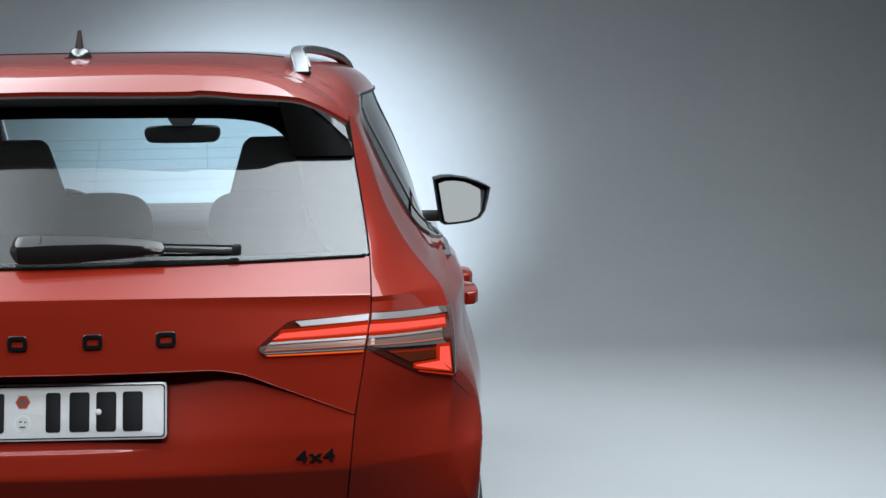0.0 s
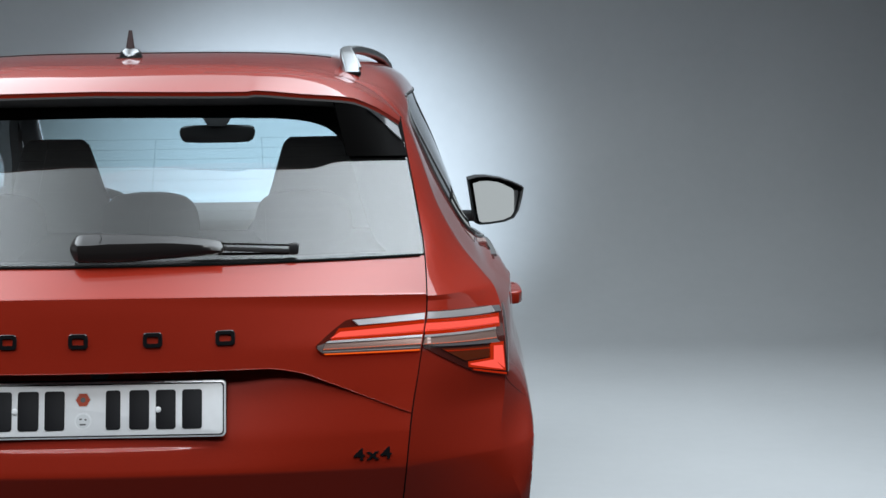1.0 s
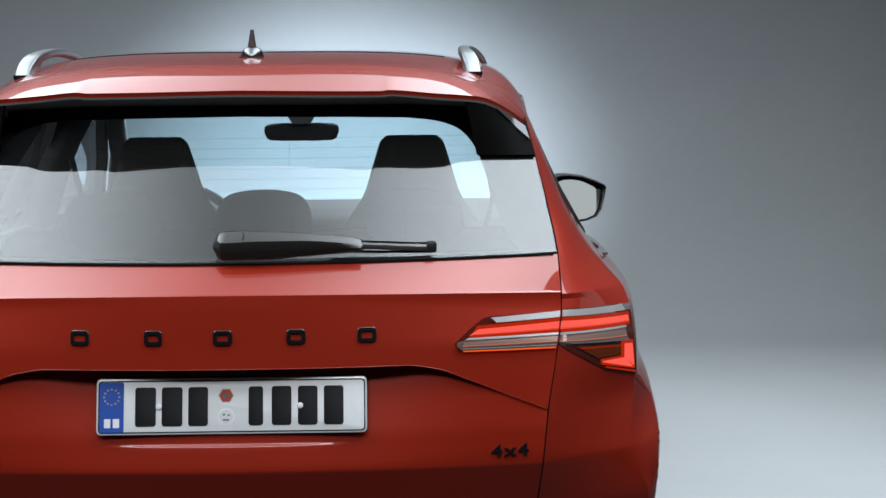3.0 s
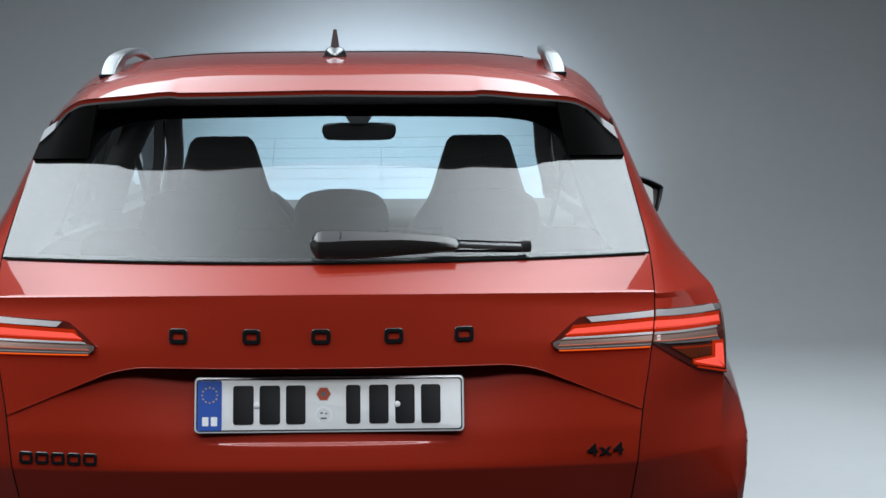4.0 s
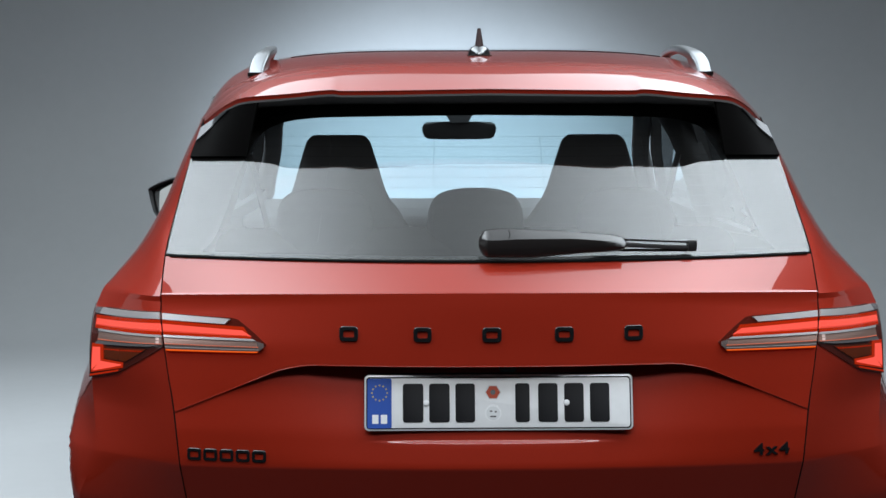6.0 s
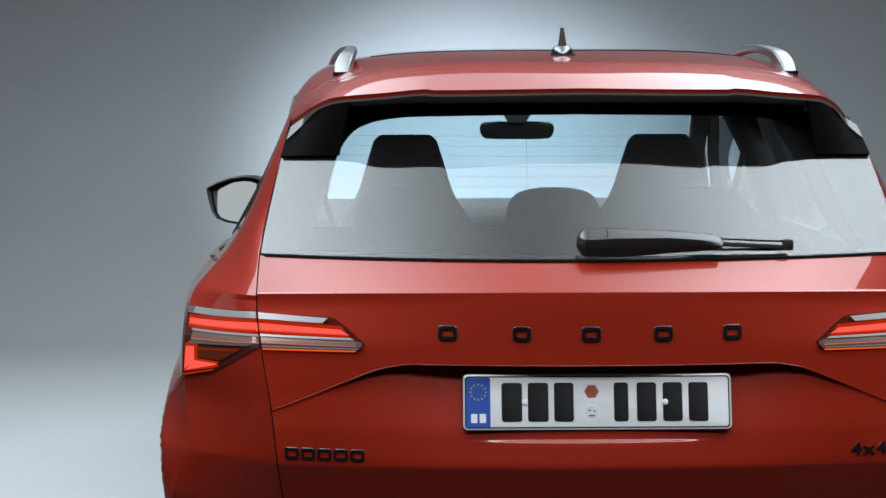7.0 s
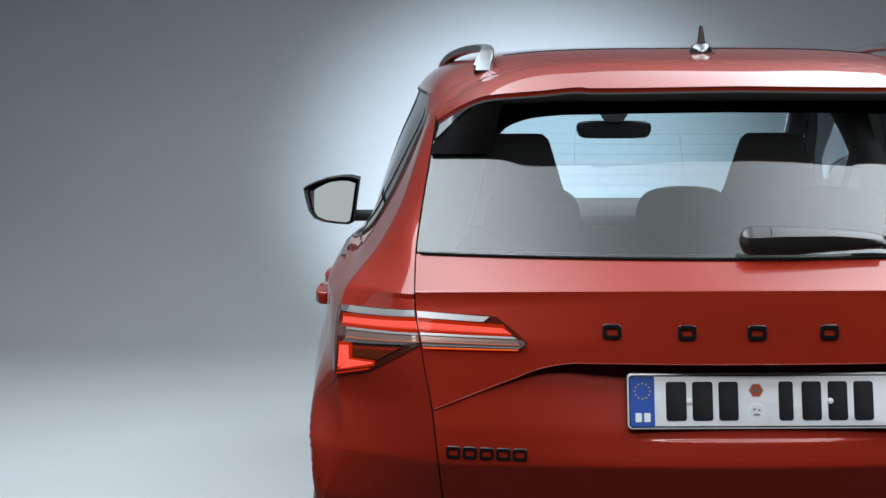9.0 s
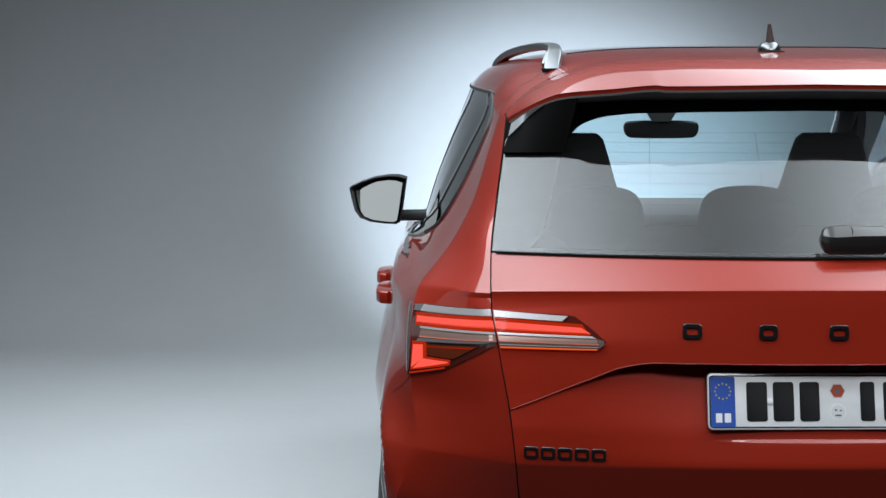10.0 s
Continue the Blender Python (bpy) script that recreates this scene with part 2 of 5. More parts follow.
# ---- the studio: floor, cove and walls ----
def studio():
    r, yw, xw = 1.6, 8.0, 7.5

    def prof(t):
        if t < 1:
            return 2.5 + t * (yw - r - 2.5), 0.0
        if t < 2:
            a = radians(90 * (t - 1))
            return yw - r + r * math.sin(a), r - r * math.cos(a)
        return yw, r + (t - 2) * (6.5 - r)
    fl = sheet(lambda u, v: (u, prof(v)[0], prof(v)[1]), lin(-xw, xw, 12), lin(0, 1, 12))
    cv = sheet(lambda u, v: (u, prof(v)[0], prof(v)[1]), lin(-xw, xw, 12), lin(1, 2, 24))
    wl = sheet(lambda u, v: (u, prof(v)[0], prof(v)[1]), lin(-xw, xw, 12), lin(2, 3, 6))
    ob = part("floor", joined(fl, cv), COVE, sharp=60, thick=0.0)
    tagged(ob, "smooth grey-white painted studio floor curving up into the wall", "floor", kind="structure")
    ob = part("wall_north", wl, COVE)
    tagged(ob, "plain grey-white studio backdrop wall lit from behind the car", "wall", kind="structure")
    SIDE = mat("side_wall_paint", (0.76, 0.77, 0.78), 0.7, vary=0.06, size=2)
    for nm, lo, hi in (("wall_west", (-xw - 0.2, -9, 0), (-xw, yw, 6.5)), ("wall_east", (xw, -9, 0), (xw + 0.2, yw, 6.5))):
        tagged(part(nm, block(lo, hi), SIDE), "plain pale grey studio side wall", "wall", kind="structure")
    # floor out of view, coloured dark so that the car's paint reflects little light
    floor_shade = mat("floor_darkened", (0.02, 0.02, 0.021), 0.75, vary=0.2, size=3, bump=0.2, bump_size=60, spec=0.15)
    tagged(part("floor_dark", block((-xw, -9, -0.12), (xw, 2.5, 0.0)), floor_shade), "studio floor under the car, coloured dark to keep the car's reflections dark", "floor", kind="structure")
    dim = mat("dark_studio_wall", (0.10, 0.10, 0.103), 0.8, vary=0.1, size=2)
    for nm, lo, hi in (("wall_south", (-xw, -9.2, 0), (xw, -9, 6.5)), ("ceiling", (-xw, -9, 6.5), (xw, yw, 6.7))):
        tagged(part(nm, block(lo, hi), dim), "plain dark grey painted studio surface", nm.split("_")[0], kind="structure")


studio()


def softbox():
    """A large gridded softbox over the car: two lamp banks behind one cloth, dimmer between them."""
    x1, y0, y1, z = 2.8, BOX_Y[0], BOX_Y[1], BOX_Z
    top = new("overhead_softbox")
    top.location = (BOX_X, (y0 + y1) / 2, z)
    tagged(top, "large white overhead softbox hung over the red car", "studio light")
    d = bpy.data.lights.new("softbox_lamp", "AREA")
    d.shape, d.size, d.size_y, d.energy, d.spread = "RECTANGLE", 2 * x1, y1 - y0, SOFTBOX, radians(BOX_SPREAD)
    d.color = (0.84, 0.935, 1.0)
    d.use_nodes = True
    nt = d.node_tree
    e = nt.nodes["Emission"]
    ge = nt.nodes.new("ShaderNodeNewGeometry")
    sx = nt.nodes.new("ShaderNodeSeparateXYZ")
    nt.links.new(ge.outputs["Parametric"], sx.inputs[0])
    ma = nt.nodes.new("ShaderNodeMath")
    ma.operation = "SUBTRACT"
    ma.inputs[1].default_value = 0.5
    nt.links.new(sx.outputs[0], ma.inputs[0])
    ab = nt.nodes.new("ShaderNodeMath")
    ab.operation = "ABSOLUTE"
    nt.links.new(ma.outputs[0], ab.inputs[0])
    mr = nt.nodes.new("ShaderNodeMapRange")
    mr.interpolation_type = "SMOOTHSTEP"
    mr.inputs["From Min"].default_value, mr.inputs["From Max"].default_value = 0.0, 0.38
    mr.inputs["To Min"].default_value, mr.inputs["To Max"].default_value = 0.24, 1.45
    nt.links.new(ab.outputs[0], mr.inputs["Value"])
    nt.links.new(mr.outputs[0], e.inputs[1])
    ob = new("softbox_lamp", d)
    ob.matrix_world = pose(BOX_X, (y0 + y1) / 2, z)
    xa, xb = BOX_X - x1, BOX_X + x1
    part("reflector", block((xa, y0, z + 0.06), (xb, y1, z + 0.1)), BLACK, top)
    for lo, hi in (((xa - 0.08, y0 - 0.08, z - 0.02), (xa, y1 + 0.08, z + 0.2)), ((xb, y0 - 0.08, z - 0.02), (xb + 0.08, y1 + 0.08, z + 0.2)),
                   ((xa, y0 - 0.08, z - 0.02), (xb, y0, z + 0.2)), ((xa, y1, z - 0.02), (xb, y1 + 0.08, z + 0.2))):
        part("frame", block(lo, hi, 0.005), BLACK, top)
    for x in (xa + 0.5, xb - 0.5):
        for y in (y0 + 0.4, y1 - 0.4):
            part("hanger", block((x - 0.01, y - 0.01, z + 0.1), (x + 0.01, y + 0.01, 6.5)), BLACK, top)


softbox()


def rear_fill():
    """A smaller fill softbox, added unseen high behind the camera, that lights the tailgate and the plate."""
    top = new("rear_fill")
    top.location = (0, -4.0, 4.9)
    tagged(top, "white strip fill softbox, added unseen and hung high behind the camera", "studio light")
    m = look((0, -4.0, 4.9), (0, 0, 0.9))
    d = bpy.data.lights.new("rear_fill_lamp", "AREA")
    d.shape, d.size, d.size_y, d.energy, d.spread = "RECTANGLE", 4.0, 1.2, REAR_FILL, radians(120)
    d.color = (0.94, 0.98, 1.0)
    ob = new("rear_fill_lamp", d)
    ob.matrix_world = m
    bm = block((-2.05, -0.65, 0.03), (2.05, 0.65, 0.16), 0.03)
    bmesh.ops.transform(bm, matrix=m, verts=bm.verts)
    part("case", bm, BLACK, top)
    for x in (-1.4, 1.4):
        part("hanger", block((x - 0.01, -4.12, 5.0), (x + 0.01, -4.10, 6.5)), BLACK, top)


rear_fill()


def black_flag(s):
    """A black board on feet, added out of view beside the car to keep its flanks dark."""
    top = new("black_flag")
    top.location = (s * 3.0, 3.35, 0)
    tagged(top, "long low black light-blocking board, added out of view on the studio floor", "studio flag", group="black boards beside the car")
    felt = mat("black_felt", (0.012, 0.012, 0.012), 0.95, vary=0.2, size=30)
    part("board", block((s * 3.0 - 0.02, -2.0, 0.06), (s * 3.0 + 0.02, 2.29, 1.2), 0.004), felt, top)
    part("board", block((s * 3.0 - 0.02, 2.30, 0.06), (s * 3.0 + 0.02, 4.4, 1.5), 0.004), felt, top)
    for y in (-1.7, -0.3, 1.4, 2.6, 4.1):
        xs = sorted((s * 2.97, s * 3.45))
        part("foot", block((xs[0], y - 0.03, 0.0), (xs[1], y + 0.03, 0.06), 0.01), BLACK, top)


for s in (-1, 1):
    black_flag(s)


def side_fill(s):
    """A dim upright fill softbox added out of view beside the car; the door mirrors look into it."""
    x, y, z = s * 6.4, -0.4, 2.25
    top = new("side_fill")
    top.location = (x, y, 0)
    tagged(top, "dim white upright fill softbox on a black stand, added out of view beside the car", "studio light", group="side softboxes")
    d = bpy.data.lights.new("side_fill_lamp", "AREA")
    d.shape, d.size, d.size_y, d.energy, d.spread = "RECTANGLE", 5.0, 1.8, SIDE_FILL, radians(160)
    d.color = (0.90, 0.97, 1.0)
    new("side_fill_lamp", d).matrix_world = look((x, y, z), (0, y, z))
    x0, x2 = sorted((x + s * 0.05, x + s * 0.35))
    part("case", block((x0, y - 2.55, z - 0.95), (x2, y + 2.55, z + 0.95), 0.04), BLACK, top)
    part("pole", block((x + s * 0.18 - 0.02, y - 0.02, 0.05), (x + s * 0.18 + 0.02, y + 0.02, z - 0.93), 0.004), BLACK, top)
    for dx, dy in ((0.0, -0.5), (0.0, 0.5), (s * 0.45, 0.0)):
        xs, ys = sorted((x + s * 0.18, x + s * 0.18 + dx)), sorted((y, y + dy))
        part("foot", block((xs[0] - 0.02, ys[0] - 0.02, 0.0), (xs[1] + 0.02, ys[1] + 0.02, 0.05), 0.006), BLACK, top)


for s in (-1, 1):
    side_fill(s)


def halo_lamp():
    """The lamp hidden low behind the car's nose that brightens the backdrop."""
    d = bpy.data.lights.new("backdrop_spot", "SPOT")
    d.energy, d.spot_size, d.spot_blend, d.shadow_soft_size = HALO, radians(67), 0.95, 0.2
    d.color = (0.72, 0.86, 1.0)
    ob = new("backdrop_spot", d)
    ob.matrix_world = look((0.02, 4.9, 0.42), (0.02, 8.0, 0.35))


halo_lamp()

# ---- the car: its shape (x across, y forward from the number plate, z from the plate's middle) ----
# the tailgate's edge, the corner behind it, and the flank at the rear wheel, by height
edge_x = curve_of((-0.62, 0.57), (-0.3, 0.587), (-0.17, 0.601), (-0.019, 0.618), (0.06, 0.632), (0.10, 0.6385), (0.14, 0.646), (0.17, 0.650), (0.2, 0.651),
                  (0.267, 0.649), (0.36, 0.636), (0.455, 0.619), (0.53, 0.606))
rear_y0 = straight((-0.62, 0.13), (-0.3, 0.008), (-0.17, -0.045), (-0.118, -0.066), (-0.05, -0.069), (0.04, -0.063), (0.12, -0.053),
                   (0.19, -0.046), (0.2185, -0.042), (0.272, 0.030))
rear_k = straight((-0.62, 0.20), (-0.1, 0.20), (0.02, 0.25), (0.12, 0.27), (0.2, 0.36), (0.27, 0.32))
pillar_y = curve_of((0.2, 0.1105), (0.267, 0.163), (0.36, 0.260), (0.455, 0.372), (0.53, 0.490))
corner_xu = curve_of((-0.02, 0.808), (0.06, 0.811), (0.14, 0.806), (0.185, 0.795),
                    (0.22, 0.768), (0.267, 0.730), (0.32, 0.698), (0.36, 0.678), (0.455, 0.645), (0.53, 0.618))
corner_yu = curve_of((-0.02, 0.213), (0.06, 0.215), (0.14, 0.235), (0.185, 0.27),
                    (0.267, 0.33), (0.36, 0.38), (0.455, 0.47), (0.53, 0.56))
corner_xl = straight((-0.62, 0.838), (-0.35, 0.847), (-0.226, 0.838), (-0.126, 0.7945), (-0.06, 0.801), (-0.02, 0.808))
corner_yl = straight((-0.62, 0.33), (-0.35, 0.245), (-0.226, 0.198), (-0.126, 0.163), (-0.06, 0.191), (-0.02, 0.213))
star_x = curve_of((-0.62, 0.842), (-0.35, 0.854), (-0.27, 0.861), (-0.2, 0.8665), (-0.14, 0.8745), (-0.08, 0.880), (-0.03, 0.879), (0.02, 0.877), (0.08, 0.880))
star_y = curve_of((-0.62, 0.42), (-0.35, 0.32), (-0.27, 0.265), (-0.2, 0.25), (-0.14, 0.275), (-0.08, 0.36), (-0.03, 0.43), (0.02, 0.54), (0.08, 0.62))
corner_x = lambda z: corner_xu(z) if z > -0.02 else corner_xl(z)
corner_y = lambda z: corner_yu(z) if z > -0.02 else corner_yl(z)
flank_x = curve_of((-0.62, 0.88), (-0.4, 0.898), (-0.2, 0.902), (-0.05, 0.900), (0.06, 0.895), (0.14, 0.880), (0.16, 0.868), (0.185, 0.840),
                   (0.21, 0.803), (0.241, 0.784), (0.36, 0.750), (0.455, 0.713), (0.53, 0.679), (0.575, 0.661))
# how far the doors draw in from that line, by height
tuck = curve_of((-0.45, 0.024), (-0.40, 0.022), (-0.3, 0.015), (-0.22, 0.011), (-0.13, 0.009), (-0.08, 0.013), (-0.03, 0.018), (0.02, 0.022),
                (0.07, 0.026), (0.10, 0.022), (0.13, 0.017), (0.16, 0.012), (0.20, 0.004), (0.245, -0.009), (0.33, -0.005), (0.42, 0.004), (0.51, 0.010), (0.575, 0.010))
low_crease = lambda x: -0.118 - 0.012 * x * x
high_crease = lambda x: 0.2185 - 0.045 * x * x
lip = curve_of((0, 0.080), (0.34, 0.079), (0.40, 0.070), (0.46, 0.047), (0.53, 0.017), (0.615, -0.019), (0.65, -0.034))


def base_y(x, z):
    """The tailgate's outer skin without its plate recess."""
    x = abs(x)
    if z <= 0.2185 - 0.045 * x * x:
        zz = min(z / (1 - 0.2 * x * x), 0.2185)
        dz = low_crease(x) + 0.118
        if z < low_crease(x):
            zz = z - dz
        elif z < 0:
            zz = z * 0.118 / -low_crease(x)
        return rear_y0(zz) + rear_k(zz) * x * x
    s = (z - high_crease(x)) / (0.272 - high_crease(x))
    a = -0.042 + 0.36 * x * x
    b = 0.030 + 0.32 * x * x
    return a + (b - a) * s


def recess(x, z):
    x = abs(x)
    top = lip(x) - 0.004
    full = 0.051 * (1 - 0.93 * ease(x, 0.22, 0.54)) * (1 - ease(x, 0.60, 0.622))
    if z >= lip(x) or x > 0.62:
        return 0.0
    if z > top:
        return full * (lip(x) - z) / 0.004
    low = -0.114
    t = min(1, (top - z) / (top - low)) if top > low else 1
    ledge = 0.004 * max(0, 1 - (x / 0.238) ** 2) * ease(z, -0.070, -0.064) * (1 - ease(z, -0.05, -0.02))
    return full * (1 - t) + ledge


def gate_y(x, z):
    return base_y(x, z) + recess(x, z)


def gate_edge(z):
    """The quarter's edge along the tailgate."""
    x = edge_x(z)
    y = gate_y(x, z) if z < 0.2 else pillar_y(z)
    return x, y


def crisp(z):
    """How straight the quarter runs out to its corner: straight below the lamp, bowed round the shoulder above it."""
    return 0.66 + 0.30 * ease(-z, -0.13, 0.10) - 0.44 * ease(z, 0.13, 0.185) * (1 - ease(z, 0.29, 0.40))


def rear_y(x, z):
    """The rear skin, tailgate and lamp corner, as one surface."""
    x = abs(x)
    ex, ey = gate_edge(z)
    if x <= ex:
        return gate_y(x, z)
    cx, cy = corner_x(z), corner_y(z)
    t = (x - ex) / (cx - ex)
    k = crisp(z)
    return ey + (cy - ey) * (k * t + (1 - k) * t * t)


belt = curve_of((1.3, 0.185), (1.87, 0.151), (2.6, 0.105), (2.8, 0.098))


def flank(y, z):
    """Half-width of the body side at a place along the car."""
    z += (0.185 - belt(y)) * ease(z, -0.15, 0.05) * (1 - ease(z, 0.28, 0.52))
    cx, cy, fx = corner_x(z), corner_y(z), flank_x(z)
    yw = 0.95 + 0.85 * ease(z, 0.14, 0.26)
    if y <= yw:
        t = max(0, (y - cy) / (yw - cy))
        p = 2.0 - 0.8 * ease(z, 0.15, 0.28)
        x = cx + (fx - cx) * (1 - (1 - t) ** p)
    else:
        x = fx
    if z < 0.08:
        # below the lamp the flank swells right behind the corner, then widens slowly
        xs, ys = star_x(z), star_y(z)
        if y < ys:
            t = max(0, (y - cy) / (ys - cy))
            xl = cx + (xs - cx) * (1 - (1 - t) ** (1.6 - 0.36 * ease(-z, 0.0, 0.05)))
        else:
            xl = xs + (0.06 + 0.03 * ease(-z, 0.18, 0.28)) * (min(y, 0.95) - ys)
        x = xl + (x - xl) * ease(z, 0.0, 0.08)
    x += 0.009 * ease(y, 1.0, 1.7) * (1 - ease(z, 0.06, 0.17))
    x -= tuck(z) * ease(y, cy, cy + 0.4) + 0.028 * ease(-z, 0.16, 0.27) * ease(y, 0.62, 1.0)
    if y > 3.3:
        x -= 0.30 * (y - 3.3) ** 2
    if z > 0.185:
        x -= 0.02 * ease(y, 2.0, 2.9)
    return x


top_z = curve_of((0, 0.185), (1.3, 0.185), (1.87, 0.151), (2.6, 0.105), (2.76, 0.098), (3.4, 0.04), (3.8, -0.03), (4.1, -0.13))
SILL = -0.66

car = new("car")
car.location = (0, 2.0, 0)
tagged(car, "metallic orange-red compact sport utility car parked on the studio floor", "car")


def up(v):
    return Vector((v[0], v[1], v[2] + ZP))


def lifted(m):
    return [up(v) for v in m[0]], m[1]


# ---- tailgate ----
def tailgate():
    xs = sorted(set([round(v, 5) for v in lin(0, 1, 44)]))

    def levels(x):
        e = lip(x)
        lc, hc = low_crease(x), high_crease(x)
        lo = -0.30
        ks = [lo] + lin(lo, lc - 0.004, 6)[1:] + [lc - 0.0015, lc + 0.0015]
        low = -0.0705 if -0.0705 < e - 0.03 else e - 0.03
        mid = -0.0635 if -0.0635 < e - 0.023 else e - 0.023
        ks += lin(lc + 0.004, low, 4)[0:] + lin(low, mid, 5)[1:]
        ks += lin(mid, e - 0.0042, 10)[1:] + [e - 0.0005]
        ks += lin(e, hc - 0.003, 12) + [hc - 0.001, hc + 0.001] + lin(hc + 0.003, 0.2685, 4)
        return ks
    n = len(levels(0))

    def fn(u, v):
        # columns lean with the tailgate's edge
        s = 1 if u >= 0 else -1
        z = levels(abs(u) * 0.62)[int(v)]
        x = abs(u) * (edge_x(z) - 0.0018)
        z = levels(x)[int(v)]
        return (s * x, gate_y(x, z), z)
    us = [-u for u in xs[::-1]] + xs[1:]
    m = lifted(sheet(fn, us, range(n)))
    g = raw_part("tailgate", oriented(m, (0, -1, 0)), RED, car, "orange-red pressed steel tailgate skin with plate recess", 28, TRIM, 0.016)
    return g


gate = tailgate()
lip_path = [up((x, base_y(x, lip(abs(x))) + 0.0006, lip(abs(x)) - 0.0006)) for x in lin(-0.612, 0.612, 90)]
part("lip_edge", sweep(lip_path, lambda i: [(0.0010 * math.cos(a), 0.0010 * math.sin(a)) for a in [2 * math.pi * k / 8 for k in range(8)]]), RED, gate, "rounded lower edge over the plate recess", 60)


# ---- rear window ----
def window_y(x, z):
    return 0.030 + 0.32 * x * x + 1.05 * (z - 0.27)


def rear_window():
    zs = lin(0.2725, 0.57, 24)

    def fn(u, v):
        x = u * (edge_x(v) - 0.0025 - 0.13 * ease(v, 0.485, 0.57))
        return (x, window_y(x, v), v)
    m = lifted(sheet(fn, lin(-1, 1, 40), zs))
    w = raw_part("rear_window", oriented(m, (0, -1, 0.5)), GLASS_REAR, car, "grey-tinted sloping rear window", 60)
    w.visible_shadow = False

    # black printed border round the pane, on its inner side, with a rounded opening
    half = curve_of((0.2725, 0.58), (0.30, 0.552), (0.36, 0.528), (0.44, 0.505), (0.48, 0.488), (0.51, 0.462), (0.528, 0.42), (0.538, 0.34), (0.543, 0.0))

    def at(x, z):
        return (x, window_y(x, z) + 0.004, z)
    for s in (-1, 1):
        st = lifted(sheet(lambda u, z: at(s * (half(z) + (max(edge_x(z) - 0.006 - 0.13 * ease(z, 0.485, 0.57), half(z) + 0.002) - half(z)) * u), z), lin(0, 1, 8), lin(0.2725, 0.50, 20) + lin(0.505, 0.543, 14)))
        raw_part("border", oriented(st, (0, -1, 0.5)), FRIT, w, "black printed glass border", 60)
    st = lifted(sheet(lambda u, z: at(u * 0.49, z), lin(-1, 1, 20), lin(0.543, 0.57, 3)))
    raw_part("border", oriented(st, (0, -1, 0.5)), FRIT, w, "black printed glass border", 60)
    st = lifted(sheet(lambda u, z: at(u * (edge_x(0.2725) - 0.01), z), lin(-1, 1, 40), lin(0.2725, 0.279, 2)))
    raw_part("border", oriented(st, (0, -1, 0.5)), FRIT, w, "black printed glass border", 60)
    # heating wires
    for k in range(11):
        z = 0.305 + 0.0195 * k
        pth = [Vector((x, window_y(x, z) + 0.003, z + ZP)) for x in lin(-0.52, 0.52, 16)]
        part("heating_wire", sweep(pth, lambda i: [(0.0002, 0), (0, 0.0002), (-0.0002, 0), (0, -0.0002)]), WIRE, w)
    for x in (-0.34, -0.115, 0.115, 0.34):
        pth = [Vector((x * (1 - 0.06 * t), window_y(x, 0.30 + 0.2 * t) + 0.003, 0.30 + 0.2 * t + ZP)) for t in lin(0, 1, 6)]
        part("heating_wire", sweep(pth, lambda i: [(0.00028, 0), (0, 0.00028), (-0.00028, 0), (0, -0.00028)]), WIRE, w)
    return w


FRIT = mat("printed_black_border", (0.012, 0.0115, 0.0115), 0.8, spec=0.05)
WIRE = mat("heating_wire", (0.02, 0.016, 0.015), 0.8, spec=0.1)
window = rear_window()
seal_path = [Vector((x, gate_y(abs(x), 0.268) + 0.002, 0.2695 + ZP)) for x in lin(-0.638, 0.638, 40)]
part("window_seal", sweep(seal_path, lambda i: [(0.005, -0.0012), (0.005, 0.0018), (-0.006, 0.0018), (-0.006, -0.0012)]), SEAL, car, "black rubber seal")


# ---- quarter panels with rear pillars ----
roof_e = curve_of((0.0, 0.525), (0.485, 0.525), (0.56, 0.5285), (0.62, 0.530), (0.72, 0.545), (0.85, 0.566), (1.0, 0.570), (2.6, 0.570))


def eaves(y, z):
    """Lifts the top of the body side up to the roof's edge."""
    return z + (roof_e(y) - 0.5285) * ease(z, 0.36, 0.53)


pane_y = curve_of((0.185, 1.42), (0.20, 1.22), (0.225, 1.02), (0.248, 0.88), (0.268, 0.79), (0.30, 0.73), (0.36, 0.715), (0.42, 0.718), (0.48, 0.728), (0.51, 0.765), (0.53, 0.86))
front_y = curve_of((0.185, 3.20), (0.53, 2.52))


WHEEL_Y, WHEEL_Z, ARCH_R = (0.78, 3.415), -ZP + 0.34, 0.392


